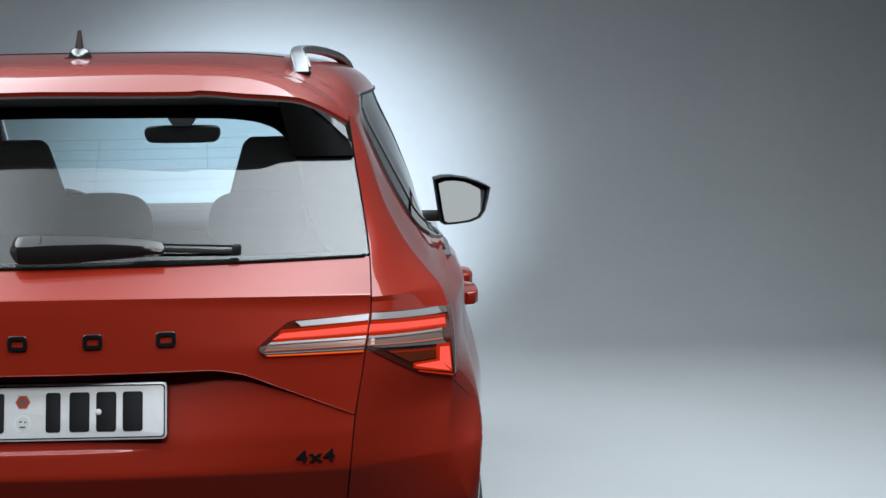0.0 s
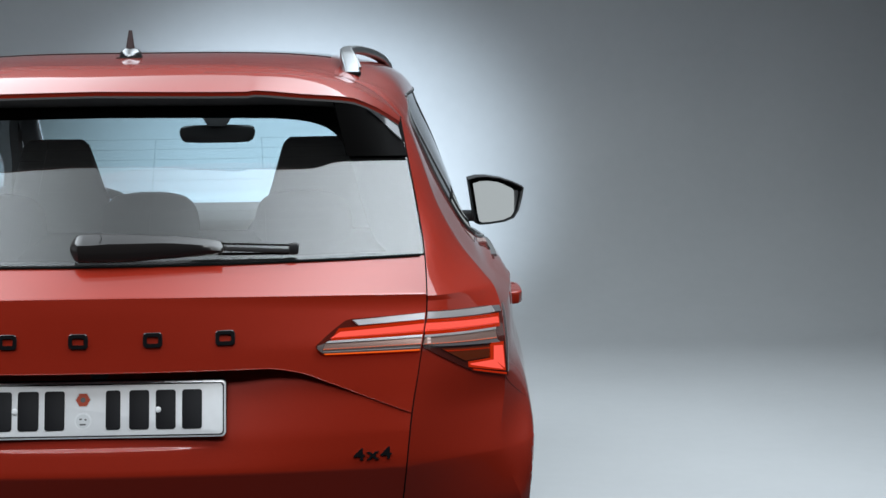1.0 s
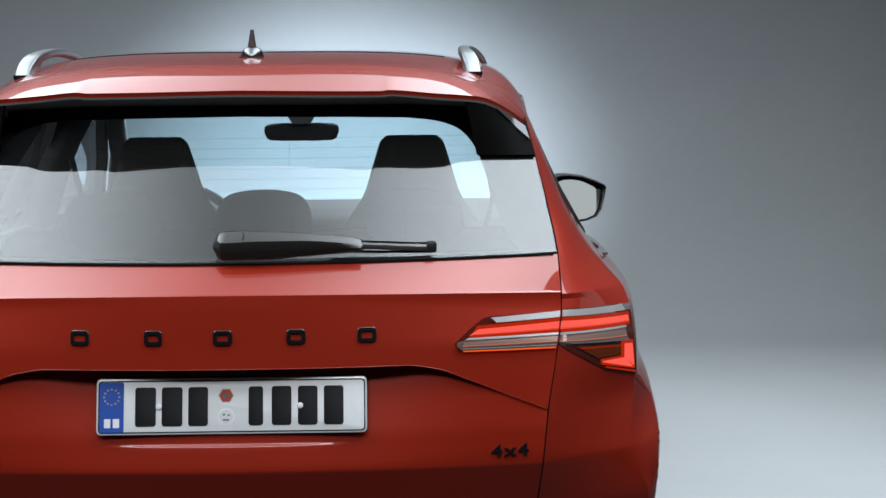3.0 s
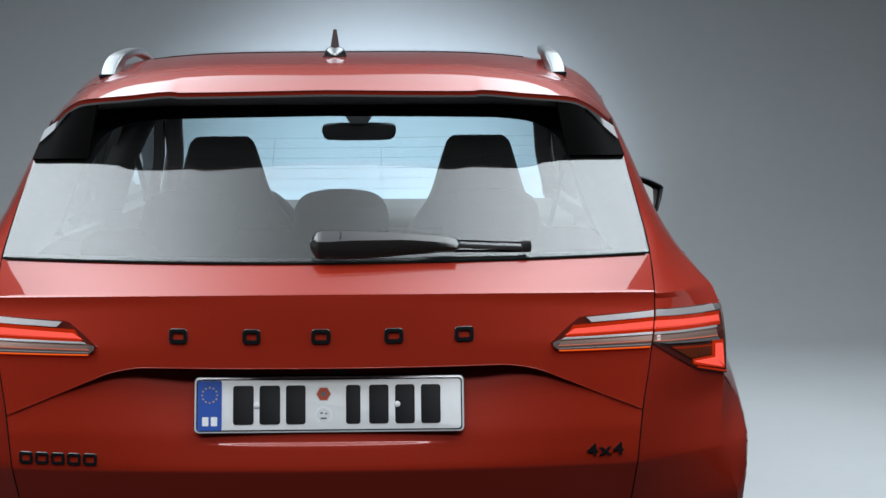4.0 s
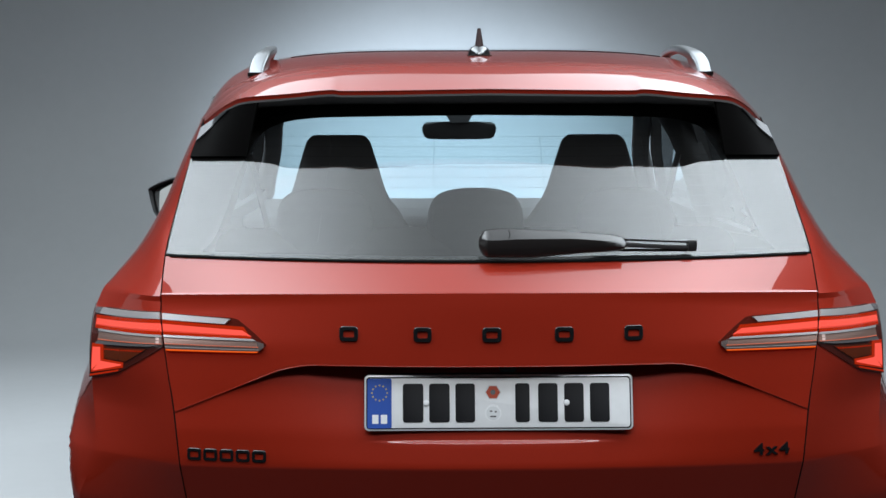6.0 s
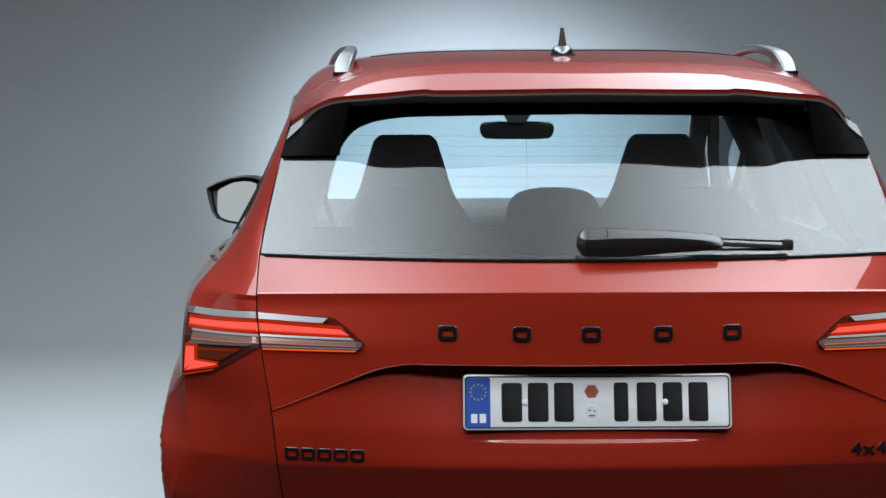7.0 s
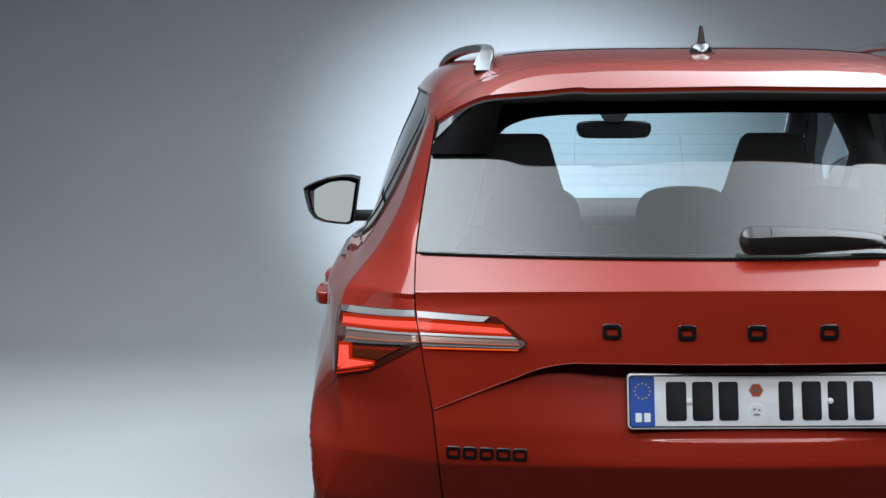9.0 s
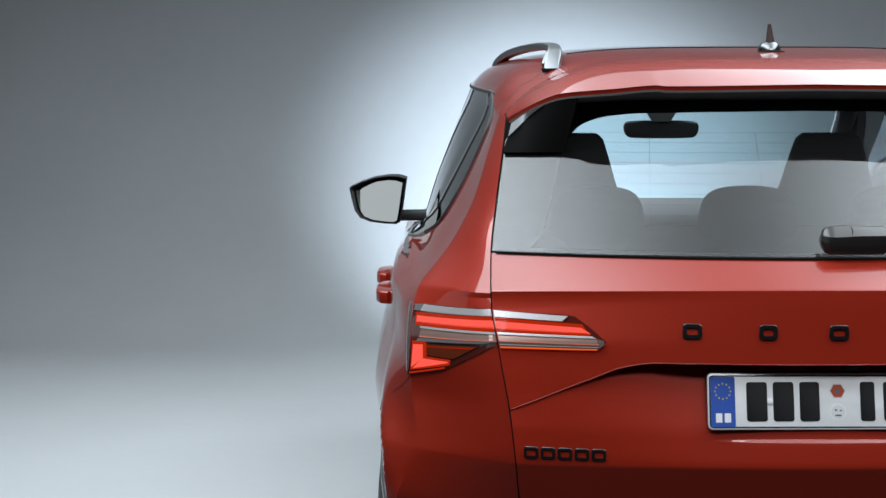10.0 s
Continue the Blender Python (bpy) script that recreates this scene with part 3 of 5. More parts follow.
def quarter(s):
    top = WHEEL_Z + ARCH_R
    zs = [top, top + 0.012, top + 0.024, low_crease(0.8) - 0.016, low_crease(0.8) - 0.002, low_crease(0.8) + 0.002] + lin(-0.112, 0.1845, 16) + [0.1855, 0.19, 0.195] + lin(0.2, 0.53, 22)
    low = [top - 1e-7, top - 0.0012, top - 0.003, top - 0.006, top - 0.010] + lin(top - 0.016, -0.62, 34)
    us = lin(0, 1, 9) + [1.02, 1.04, 1.06, 1.08, 1.10, 1.12, 1.145, 1.17] + lin(1.19, 1.55, 44) + lin(1.57, 2, 20)

    def fn(u, z):
        if u < 1:
            xu = edge_x(z) + (corner_x(z) - edge_x(z)) * u
            zc = low_crease(xu)
            if z < low_crease(0.8):
                z += zc - low_crease(0.8)
            elif z < 0:
                z *= zc / low_crease(0.8)
        ex, ey = gate_edge(z)
        ex += 0.0010
        cx, cy = corner_x(z), corner_y(z)
        if u <= 1:
            t = u
            x = ex + (cx - ex) * t
            k = crisp(z)
            y = ey + (cy - ey) * (k * t + (1 - k) * t * t)
            return (s * x, y, z)
        t = u - 1
        if z > 0.185:
            yend = pane_y(z)
        elif z < top:
            yend = WHEEL_Y[0] - math.sqrt(max(0, ARCH_R ** 2 - (z - WHEEL_Z) ** 2))
        else:
            yend = 1.02
        y = cy + (yend - cy) * t
        z = eaves(y, z)
        return (s * flank(y, z), y, z)

    def wedge(y, v):
        # the small piece between the arch's front half and the door
        z0 = WHEEL_Z + math.sqrt(ARCH_R ** 2 - (y - WHEEL_Y[0]) ** 2)
        z = z0 + (top - z0) * v
        return (s * flank(y, z), y, z)
    side = (s, -1, 0)
    m = joined(oriented(sheet(fn, us, zs), side), oriented(sheet(fn, us, low[::-1]), side), oriented(sheet(wedge, lin(0.80, 1.02, 12), lin(0, 1, 4)), side))
    raw_part("quarter_panel", oriented(lifted(m), (s, -1, 0)), RED, car, "orange-red rear quarter with pillar and wheel arch", 16, SEAL, 0.014)


for s in (-1, 1):
    quarter(s)


# ---- doors, front wings, nose ----
def side_panel(name, s, y0, y1, label, arch=None, n=26):
    def fn(u, v):
        # over a wheel the panel ends at the arch
        z0 = SILL + 0.04
        if arch and abs(u - arch) < ARCH_R:
            z0 = WHEEL_Z + math.sqrt(ARCH_R ** 2 - (u - arch) ** 2)
        z = z0 + v * (top_z(u) - z0)
        return (s * flank(u, z), u, z)
    m = sheet(fn, lin(y0, y1, n), lin(0, 1, 26))
    return raw_part(name, oriented(lifted(m), (s, 0, 0)), RED, car, label, 30, TRIM, 0.014)


for s in (-1, 1):
    side_panel("rear_door", s, 1.024, 2.02, "orange-red rear door", WHEEL_Y[0], 40)
    side_panel("front_door", s, 2.024, 3.02, "orange-red front door")
    side_panel("front_wing", s, 3.024, 3.85, "orange-red front wing with wheel arch", WHEEL_Y[1], 34)


def nose():
    def fn(u, v):
        z = SILL + 0.04 + v * (top_z(3.85) - SILL - 0.04)
        x0 = flank(3.85, z)
        yf = 4.17 - 0.5 * max(0, z - (-0.25)) ** 2 * 4 - 0.1 * max(0, -0.5 - z)
        a = radians(90 * (1 - abs(u)))
        return (math.copysign(x0 * math.cos(a) ** 0.7 if abs(u) < 1 else x0, u) if u else 0, 3.854 + (yf - 3.854) * math.sin(a) ** 0.7, z)

    def fn2(u, v):
        p = fn(1 - abs(u), v)
        return (math.copysign(p[0], u) if abs(u) > 1e-6 else 0.0, p[1], p[2])
    m = sheet(lambda u, v: fn(u, v), lin(-1, 1, 40), lin(0, 1, 20))
    raw_part("front_bumper", oriented(lifted(m), (0, 1, 0)), RED, car, "orange-red front bumper", 30, TRIM, 0.014)

    def hood(u, y):
        zt = top_z(y)
        x = flank(y, zt) if y < 3.85 else flank(3.85, zt) * max(0.02, 1 - ((y - 3.85) / 0.26) ** 2) ** 0.5
        return (u * x, y, zt + 0.05 * (1 - abs(u) ** 3) * (1 - ease(y, 3.5, 4.1)))
    m = sheet(hood, lin(-1, 1, 30), lin(2.76, 4.08, 24))
    raw_part("bonnet", oriented(lifted(m), (0, 0, 1)), RED, car, "orange-red bonnet", 30, TRIM, 0.012)
    part("grille", block((-0.52, 4.08, ZP - 0.32), (0.52, 4.19, ZP - 0.14), 0.02), GLOSSB, car, "black front grille")


nose()


# ---- side windows, pillars, windscreen ----
def side_windows(s):
    zs = lin(0.188, 0.525, 14)

    def span(a, b, inset):
        def fn(u, z):
            y0 = pane_y(z) + 0.004
            y1 = front_y(z)
            y = y0 + (y1 - y0) * (a + (b - a) * u)
            z = eaves(y, z - (0.185 - belt(y)) * (0.525 - z) / (0.525 - 0.188))
            return (s * (flank(y, z) - inset), y, z)
        return oriented(lifted(sheet(fn, lin(0, 1, 14), zs)), (s, 0, 0))
    for nm, a, b in (("quarter_window", 0.0, 0.16), ("rear_side_window", 0.18, 0.56), ("front_side_window", 0.62, 0.97)):
        w = raw_part(nm, span(a, b, 0.006), GLASS_SIDE if nm == "front_side_window" else GLASS_DARK, car, "dark-tinted side window", 60)
        w.visible_shadow = False
    for a, b in ((0.16, 0.18), (0.56, 0.62), (0.97, 1.0)):
        raw_part("window_pillar", span(a, b, 0.003), GLOSSB, car, "gloss black pillar trim", 40, TRIM, 0.03)
    # bright line along the sill of the windows and up the rear edge
    for path, material, label in (([(z, pane_y(z)) for z in lin(0.53, 0.235, 22)], GRAIN, "dark rubber edge of the quarter window"),
                                  ([(z, pane_y(z)) for z in lin(0.235, 0.19, 8)] + [(belt(y) + 0.002, y) for y in lin(1.45, 3.10, 20)], SATIN, "satin grey trim line under the side windows")):
        pts = [Vector((s * (flank(y, eaves(y, z)) + 0.001), y, eaves(y, z) + ZP)) for z, y in path]
        part("window_trim", sweep(pts, lambda i: rounded(0.008, 0.009, 0.003, 2)), material, car, label)
    pts = [Vector((s * (flank(y, roof_e(y)) - 0.002), y, roof_e(y) + 0.002 + ZP)) for y in lin(0.85, 2.50, 24)]
    part("window_trim", sweep(pts, lambda i: rounded(0.008, 0.009, 0.003, 2)), GRAIN, car, "dark grained trim over the side windows")


for s in (-1, 1):
    side_windows(s)

screen_y = straight((0.15, 3.30), (0.60, 2.49))


def windscreen():
    def fn(u, z):
        x = u * (flank(front_y(z) if z > 0.185 else 3.20, max(z, 0.186)) - 0.045)
        z -= 0.085 * ease(abs(u), 0.45, 1.0) * max(0, (z - 0.16) / 0.44)
        return (x, screen_y(z) + 0.10 * (1 - u * u) - 0.06, z)
    m = lifted(sheet(fn, lin(-1, 1, 24), lin(0.08, 0.60, 16)))
    w = raw_part("windscreen", oriented(m, (0, 1, 0.5)), GLASS_FRONT, car, "clear faintly blue windscreen", 60)
    w.visible_shadow = False
    for s in (-1, 1):
        pts = [Vector((s * (flank(front_y(z), z) - 0.055), front_y(z) + 0.04, z + ZP)) for z in lin(0.187, 0.545, 14)]
        part("front_pillar", sweep(pts, lambda i: rounded(0.06, 0.06, 0.02, 3)), RED, car, "orange-red windscreen pillar")
        pts = [Vector((s * (flank(front_y(z), z) - 0.060), front_y(z) - 0.02, z + ZP)) for z in lin(0.10, 0.55, 12)]
        part("pillar_trim", sweep(pts, lambda i: rounded(0.06 + 0.02 * max(0, 1 - i / 6), 0.06, 0.015, 3)), TRIM, car, "dark inner pillar trim")


windscreen()

# ---- roof and spoiler ----
roof_c = curve_of((0.19, 0.599), (0.30, 0.622), (0.42, 0.642), (0.52, 0.654), (0.70, 0.667), (1.0, 0.680), (1.4, 0.684), (1.8, 0.679), (2.2, 0.655), (2.52, 0.612))


def roof_w(y):
    if y <= 0.49:
        return 0.606
    if y < corner_y(0.53):
        return 0.606 + (corner_x(0.53) - 0.606) * (y - 0.49) / (corner_y(0.53) - 0.49)
    return flank(y, roof_e(y)) + 0.001


lip_y = curve_of((0, 0.214), (0.2, 0.220), (0.298, 0.228), (0.312, 0.234), (0.40, 0.250), (0.46, 0.266), (0.50, 0.290), (0.55, 0.360), (0.606, 0.485))


roof_p = curve_of((0.3, 10), (0.525, 9), (0.7, 14), (1.0, 20), (1.3, 22))


def roof_z(x, y):
    p = roof_p(y)
    yy = max(y, 0.19)
    # towards the trailing edge the crown follows the lip
    u = min(1, abs(x) / roof_w(yy))
    return roof_c(yy) - (roof_c(yy) - roof_e(yy)) * (0.53 * u ** 4 + 0.47 * u ** p)


def spoiler_z(x, y):
    x = abs(x)
    ly = lip_y(x)
    edge = curve_of((0, 0.599), (0.30, 0.5955), (0.31, 0.5975), (0.40, 0.590), (0.50, 0.581), (0.545, 0.563), (0.606, 0.523))(x)
    t = ease(y, ly, ly + 0.22)
    lin_t = min(1, max(0, (y - ly) / (0.525 - ly))) if ly < 0.52 else 1
    return edge + (roof_z(x, 0.525) - edge) * (1 - (1 - lin_t) ** 1.6)


UNDER = mat("spoiler_black", (0.12, 0.115, 0.115), 0.6, spec=0.3)


def roof():
    def sp(u, v):
        x = u * 0.605
        ly = min(lip_y(abs(x)), 0.515)
        y = ly + (0.522 - ly) * v
        return (x, y, spoiler_z(x, y))
    us = sorted(set([math.copysign(round(abs(v) ** 0.75, 4), v) for v in lin(-1, 1, 60)] + [-0.515, -0.4925, 0.4925, 0.515]))
    vs = [0, 0.008, 0.03] + lin(0.07, 1, 12)
    top = sheet(sp, us, vs)

    def under(u, v):
        x = u * 0.605
        ly = min(lip_y(abs(x)), 0.515)
        z0 = spoiler_z(x, ly)
        if v < 0.25:
            return (x, ly + 0.002 + 0.01 * v, z0 - 0.013 * v / 0.25)
        t = (v - 0.25) / 0.75
        y1 = window_y(abs(x), 0.560) + 0.03
        z1 = 0.562 - 0.04 * abs(u) ** 6
        return (x, ly + 0.0045 + (max(y1, ly + 0.012) - ly - 0.0045) * t, z0 - 0.013 + (z1 - z0 + 0.013) * t)
    spo = raw_part("spoiler", oriented(lifted(top), (0, 0, 1)), RED, car, "orange-red roof spoiler over the rear window", 30)
    raw_part("spoiler_lip", oriented(lifted(sheet(under, us, [0, 0.06, 0.12, 0.17])), (0, -1, 0)), RED, spo, "orange-red trailing lip of the spoiler", 30)
    raw_part("spoiler_underside", oriented(lifted(sheet(under, us, [0.17, 0.25] + lin(0.35, 1, 6))), (0, 0, -1)), UNDER, spo, "black spoiler underside", 30)

    def rf(u, y):
        x = u * roof_w(y)
        return (x, y, roof_z(x, y))
    half = [abs(v) ** 0.6 for v in lin(0, 1, 24)][:-3] + [0.94, 0.955, 0.97, 0.98, 0.99, 1.0]
    usr = [-v for v in half[:0:-1]] + half
    m = sheet(rf, usr, [0.5255] + lin(0.535, 2.52, 50))
    raw_part("roof", oriented(lifted(m), (0, 0, 1)), RED, car, "orange-red roof panel", 30, TRIM, 0.009)

    def sun(u, y):
        x = u * 0.445
        return (x, y, roof_z(x, y) + 0.0015)
    raw_part("sunroof", oriented(lifted(sheet(sun, lin(-1, 1, 20), lin(0.93, 1.86, 20))), (0, 0, 1)), GLOSSB, car, "black glass panoramic sunroof", 40, None, 0.003)


roof()


def shut_lines():
    """Narrow dark joints pressed into the spoiler and the roof's rear corners."""
    for s in (-1, 1):
        runs = [[(s * x, 0.36 + 0.20 * x * x, "s") for x in lin(0.20, 0.47, 14)],
                [(s * (0.50 + 0.075 * t), 0.53 + 0.115 * t, "r") for t in lin(0, 1, 10)]]
        # the bumper's joint runs down the flank from the lamp's foot
        seam = [(corner_y(0.012) + 0.004 + 0.30 * t, 0.012 - 0.13 * t ** 0.85) for t in lin(0, 1, 14)]
        pts = [Vector((s * (flank(y, z) - 0.0004), y, z + ZP)) for y, z in seam]
        part("shut_line", sweep(pts, lambda i: [(0.0010, 0), (0, 0.0010), (-0.0010, 0), (0, -0.0010)]), DEEPRED, car, "narrow dark joint line")
        # dark rubber behind the gap between tailgate and quarter
        gap = [Vector((s * (edge_x(z) - 0.001), gate_y(edge_x(z) - 0.002, z) + 0.014, z + ZP)) for z in lin(-0.60, 0.262, 40)]
        part("gap_seal", sweep(gap, lambda i: rounded(0.016, 0.012, 0.003, 2)), SEAL, car, "black rubber seal")
        for run in runs:
            pts = [Vector((x, y, (spoiler_z(x, y) if k == "s" else roof_z(x, y)) + ZP - 0.0004)) for x, y, k in run]
            part("shut_line", sweep(pts, lambda i: [(0.0013, 0), (0, 0.0009), (-0.0013, 0), (0, -0.0009)]), DEEPRED, car, "narrow dark joint line")


DEEPRED = mat("joint_dark_red", (0.05, 0.006, 0.005), 0.5)
shut_lines()


def fins():
    """The black fins that close the gap between the spoiler's ends and the rear window, widened over the spoiler's dark
    reflection in the glass.
    """
    for s in (-1, 1):
        def fn(u, v):
            # u runs outwards, v runs down from the spoiler to the tip
            xt = 0.47 + 0.131 * u
            top = Vector((xt, lip_y(xt) + 0.006, spoiler_z(xt, lip_y(xt)) - 0.010))
            xb = 0.495 + 0.1225 * u
            zb = 0.4605 - 0.002 * u
            bot = Vector((xb, window_y(xb, zb) - 0.012, zb))
            p = top.lerp(bot, v)
            return (s * p.x, min(p.y, window_y(p.x, p.z) - 0.012), p.z)
        f = raw_part("fin_and_reflection", oriented(lifted(sheet(fn, lin(0, 1, 10), lin(0, 1, 10))), (0, -1, 0)), MATTB, car, "black spoiler fin beside the rear window, widened to stand for the spoiler's dark reflection", 40, None, 0.006)

        # grey triangle laid on the fin in place of a glossy reflection
        def tri(u, v):
            k = 0.50 + 0.48 * u
            p = Vector(fn(k, 0.02 + (0.015 + 0.42 * u ** 1.3) * v))
            return (p.x + s * 0.001, p.y - 0.006, p.z)
        raw_part("fin_sheen", oriented(lifted(sheet(tri, lin(0, 1, 8), lin(0, 1, 4))), (0, -1, 0)), FIN_SHEEN, f, "grey metallic patch standing for the bright sheen on the black fin", 40, None, 0.003)


MATTB = mat("matt_black", (0.004, 0.0038, 0.0038), 0.7, spec=0.03)
FIN_SHEEN = mat("fin_sheen_grey", (0.08, 0.08, 0.084), 0.3, 0.6)
fins()


# ---- roof rails and aerial ----
def roof_rail(s):
    """A slim rail arched clear of the roof: its rear end rises in a flat leg that leans inwards and forwards."""
    px = curve_of((0.612, 0.502), (0.655, 0.493), (0.77, 0.486), (0.85, 0.488), (1.0, 0.498), (1.2, 0.516), (1.6, 0.552), (1.89, 0.585))
    pz = curve_of((0.612, 0.606), (0.622, 0.630), (0.640, 0.648), (0.665, 0.660), (0.70, 0.668), (0.77, 0.675), (0.85, 0.679), (1.0, 0.682), (1.2, 0.680), (1.6, 0.667), (1.82, 0.640), (1.89, 0.612))
    yl = [0.612, 0.616, 0.622, 0.630, 0.640, 0.652, 0.665, 0.682, 0.70, 0.73, 0.77, 0.81, 0.85, 0.92] + lin(1.0, 1.6, 7) + [1.68, 1.75, 1.82, 1.86, 1.89]
    pts = [Vector((s * px(y), y, pz(y) + ZP)) for y in yl]
    rail = part("roof_rail", sweep(pts, lambda i: rounded(0.036 - 0.008 * ease(i, 3, 12), 0.026 - 0.007 * ease(i, 3, 11), 0.006, 4)), RAILTOP, car, "satin silver arched roof rail")
    # the inner leg under the bend and the rubber pad on the roof
    leg = [Vector((s * x, y, z + ZP)) for x, y, z in ((0.500, 0.668, roof_z(0.5, 0.668) - 0.006), (0.496, 0.678, 0.648), (0.492, 0.694, 0.660), (0.489, 0.72, 0.668))]
    part("rail_foot", sweep(leg, lambda i: rounded(0.030 - 0.002 * i, 0.060 - 0.012 * i, 0.006, 3)), RAILTOP, rail, "satin silver foot under the rail's bend", 40)
    base = roof_z(0.5, 0.64)
    part("foot_pad", block((s * 0.500 - 0.020, 0.604, ZP + base - 0.008), (s * 0.500 + 0.020, 0.700, ZP + base + 0.0005), 0.001), SEAL, rail, "thin black rubber pad")


RAILTOP = mat("rail_silver", (0.22, 0.23, 0.24), 0.33, 1.0, vary=0.05, size=70)
for s in (-1, 1):
    roof_rail(s)


def aerial():
    bm = bmesh.new()
    y0, z0 = 0.70, roof_z(0, 0.70) + ZP - 0.004
    prof = [(0.026, 0.0), (0.026, 0.006), (0.0235, 0.016), (0.018, 0.023), (0.010, 0.0265)]
    rings = []
    for r, h in prof:
        rings.append([bm.verts.new((r * math.cos(a), y0 + 0.02 + r * 1.5 * math.sin(a), z0 + h)) for a in [2 * math.pi * k / 28 for k in range(28)]])
    for a, b in zip(rings, rings[1:]):
        for k in range(28):
            bm.faces.new((a[k], a[(k + 1) % 28], b[(k + 1) % 28], b[k]))
    bm.faces.new(rings[-1])
    base = part("aerial", bm, AERIAL, car, "silver aerial base with a black stub mast")
    pts = [Vector((0, y0 + 0.012 + 0.25 * t, z0 + 0.022 + t)) for t in lin(0, 0.043, 8)]
    part("mast", sweep(pts, lambda i: [((0.0105 - 0.0065 * i / 8) * math.cos(a), (0.0105 - 0.0065 * i / 8) * math.sin(a)) for a in [2 * math.pi * k / 16 for k in range(16)]]), MASTB, base, "dark stub mast")
    part("seal", block((-0.028, y0 - 0.02, z0 - 0.002), (0.028, y0 + 0.062, z0 + 0.005), 0.002), SEAL, base)


AERIAL = mat("aerial_grey", (0.17, 0.175, 0.18), 0.22, 1.0)
MASTB = mat("mast_black", (0.022, 0.008, 0.008), 0.5, spec=0.2)
aerial()


# ---- tail lamps ----
# lower and upper lines of each piece, as (distance from the middle, height)
INNER_LOW = [(0.6603, 0.0972), (0.5442, 0.0996), (0.4490, 0.1022), (0.4368, 0.1133)]
INNER_TOP = [(0.6713, 0.1648), (0.4951, 0.1621), (0.4641, 0.1405), (0.4357, 0.1165)]
I_BLADE = ([(0.6702, 0.1536), (0.5174, 0.1508)], [(0.6713, 0.1653), (0.5064, 0.1606)])
I_BAR = ([(0.6644, 0.1294), (0.4671, 0.1279)], [(0.6660, 0.1488), (0.4843, 0.1428)])
I_RIDGE = ([(0.6638, 0.1222), (0.4547, 0.1221)], [(0.6641, 0.1263), (0.4615, 0.1260)])
I_SILVER = ([(0.6604, 0.1091), (0.4479, 0.1097)], [(0.6637, 0.1212), (0.4536, 0.1211)])
I_EDGE = ([(0.6565, 0.0962), (0.4540, 0.0994)], [(0.6566, 0.0990), (0.4520, 0.1018)])
I_SKIRT = ([(0.6566, 0.0994), (0.4500, 0.1024)], [(0.6604, 0.1088), (0.4440, 0.1094)])
OUTER_LOW = [(0.8157, 0.0148), (0.7417, 0.0380), (0.6336, 0.1062)]
OUTER_TOP = [(0.8040, 0.1534), (0.7666, 0.1622), (0.6405, 0.1673)]
O_BLADE = ([(0.8041, 0.1462), (0.6418, 0.1539)], [(0.7825, 0.1599), (0.6428, 0.1661)])
O_BAR = ([(0.7954, 0.1218), (0.6421, 0.1293)], [(0.7940, 0.1394), (0.6461, 0.1485)])
O_RIDGE = ([(0.7902, 0.1141), (0.6392, 0.1214)], [(0.7906, 0.1183), (0.6395, 0.1254)])
O_SILVER = ([(0.7922, 0.0962), (0.6382, 0.1081)], [(0.7886, 0.1133), (0.6391, 0.1203)])
O_GREY = ([(0.7993, 0.0871), (0.6729, 0.1001)], [(0.7921, 0.0951), (0.6382, 0.1070)])
O_CORNER = ([(0.8061, 0.0307), (0.7872, 0.0544)], [(0.8022, 0.0821), (0.7843, 0.0854)])
O_FOOT = ([(0.8061, 0.0307), (0.7373, 0.0534)], [(0.7872, 0.0544), (0.7359, 0.0559)])
O_IND = ([(0.7768, 0.0621), (0.7250, 0.0633)], [(0.7770, 0.0835), (0.6779, 0.0940)])


def lamp_patch(pts, off, n=10, m=4):
    """A strip between a lower and an upper line of (x, z) points, laid on the rear skin, off metres proud."""
    inner = min(p[0] for p in pts[0]) < 0.6

    def trim(line):
        """Ends a line at the joint between tailgate and quarter."""
        out = []
        ok = (lambda p: p[0] <= edge_x(p[1]) - 0.0035) if inner else (lambda p: p[0] >= edge_x(p[1]) + 0.0025)
        for a, b in zip(line, line[1:]):
            if ok(a) and not out:
                out.append(a)
            if ok(a) != ok(b):
                lo, hi = (a, b) if ok(a) else (b, a)
                for _ in range(30):
                    m2 = ((lo[0] + hi[0]) / 2, (lo[1] + hi[1]) / 2)
                    lo, hi = (m2, hi) if ok(m2) else (lo, m2)
                out.append(lo)
            if ok(b):
                out.append(b)
        return out
    low, high = trim(pts[0]), trim(pts[1])

    def along(line, t):
        seg = [math.dist(a, b) for a, b in zip(line, line[1:])]
        d = t * sum(seg)
        for (a, b), l in zip(zip(line, line[1:]), seg):
            if d <= l or (a, b) == (line[-2], line[-1]):
                k = min(1, d / l)
                return a[0] + (b[0] - a[0]) * k, a[1] + (b[1] - a[1]) * k
            d -= l

    def fn(u, v):
        a, b = along(low, u), along(high, u)
        x, z = a[0] + (b[0] - a[0]) * v, a[1] + (b[1] - a[1]) * v
        return (x, rear_y(x, z) - off, z)
    return fn, n, m


def lamp_part(name, s, pts, off, material, parent, label="", n=12, m=4, thick=0.004):
    fn, n, m = lamp_patch(pts, off, n, m)
    sh = sheet(lambda u, v: (s * fn(u, v)[0], fn(u, v)[1], fn(u, v)[2]), lin(0, 1, n), lin(0, 1, m))
    return raw_part(name, oriented(lifted(sh), (s * 0.3, -1, 0)), material, parent, label, 40, None, thick)


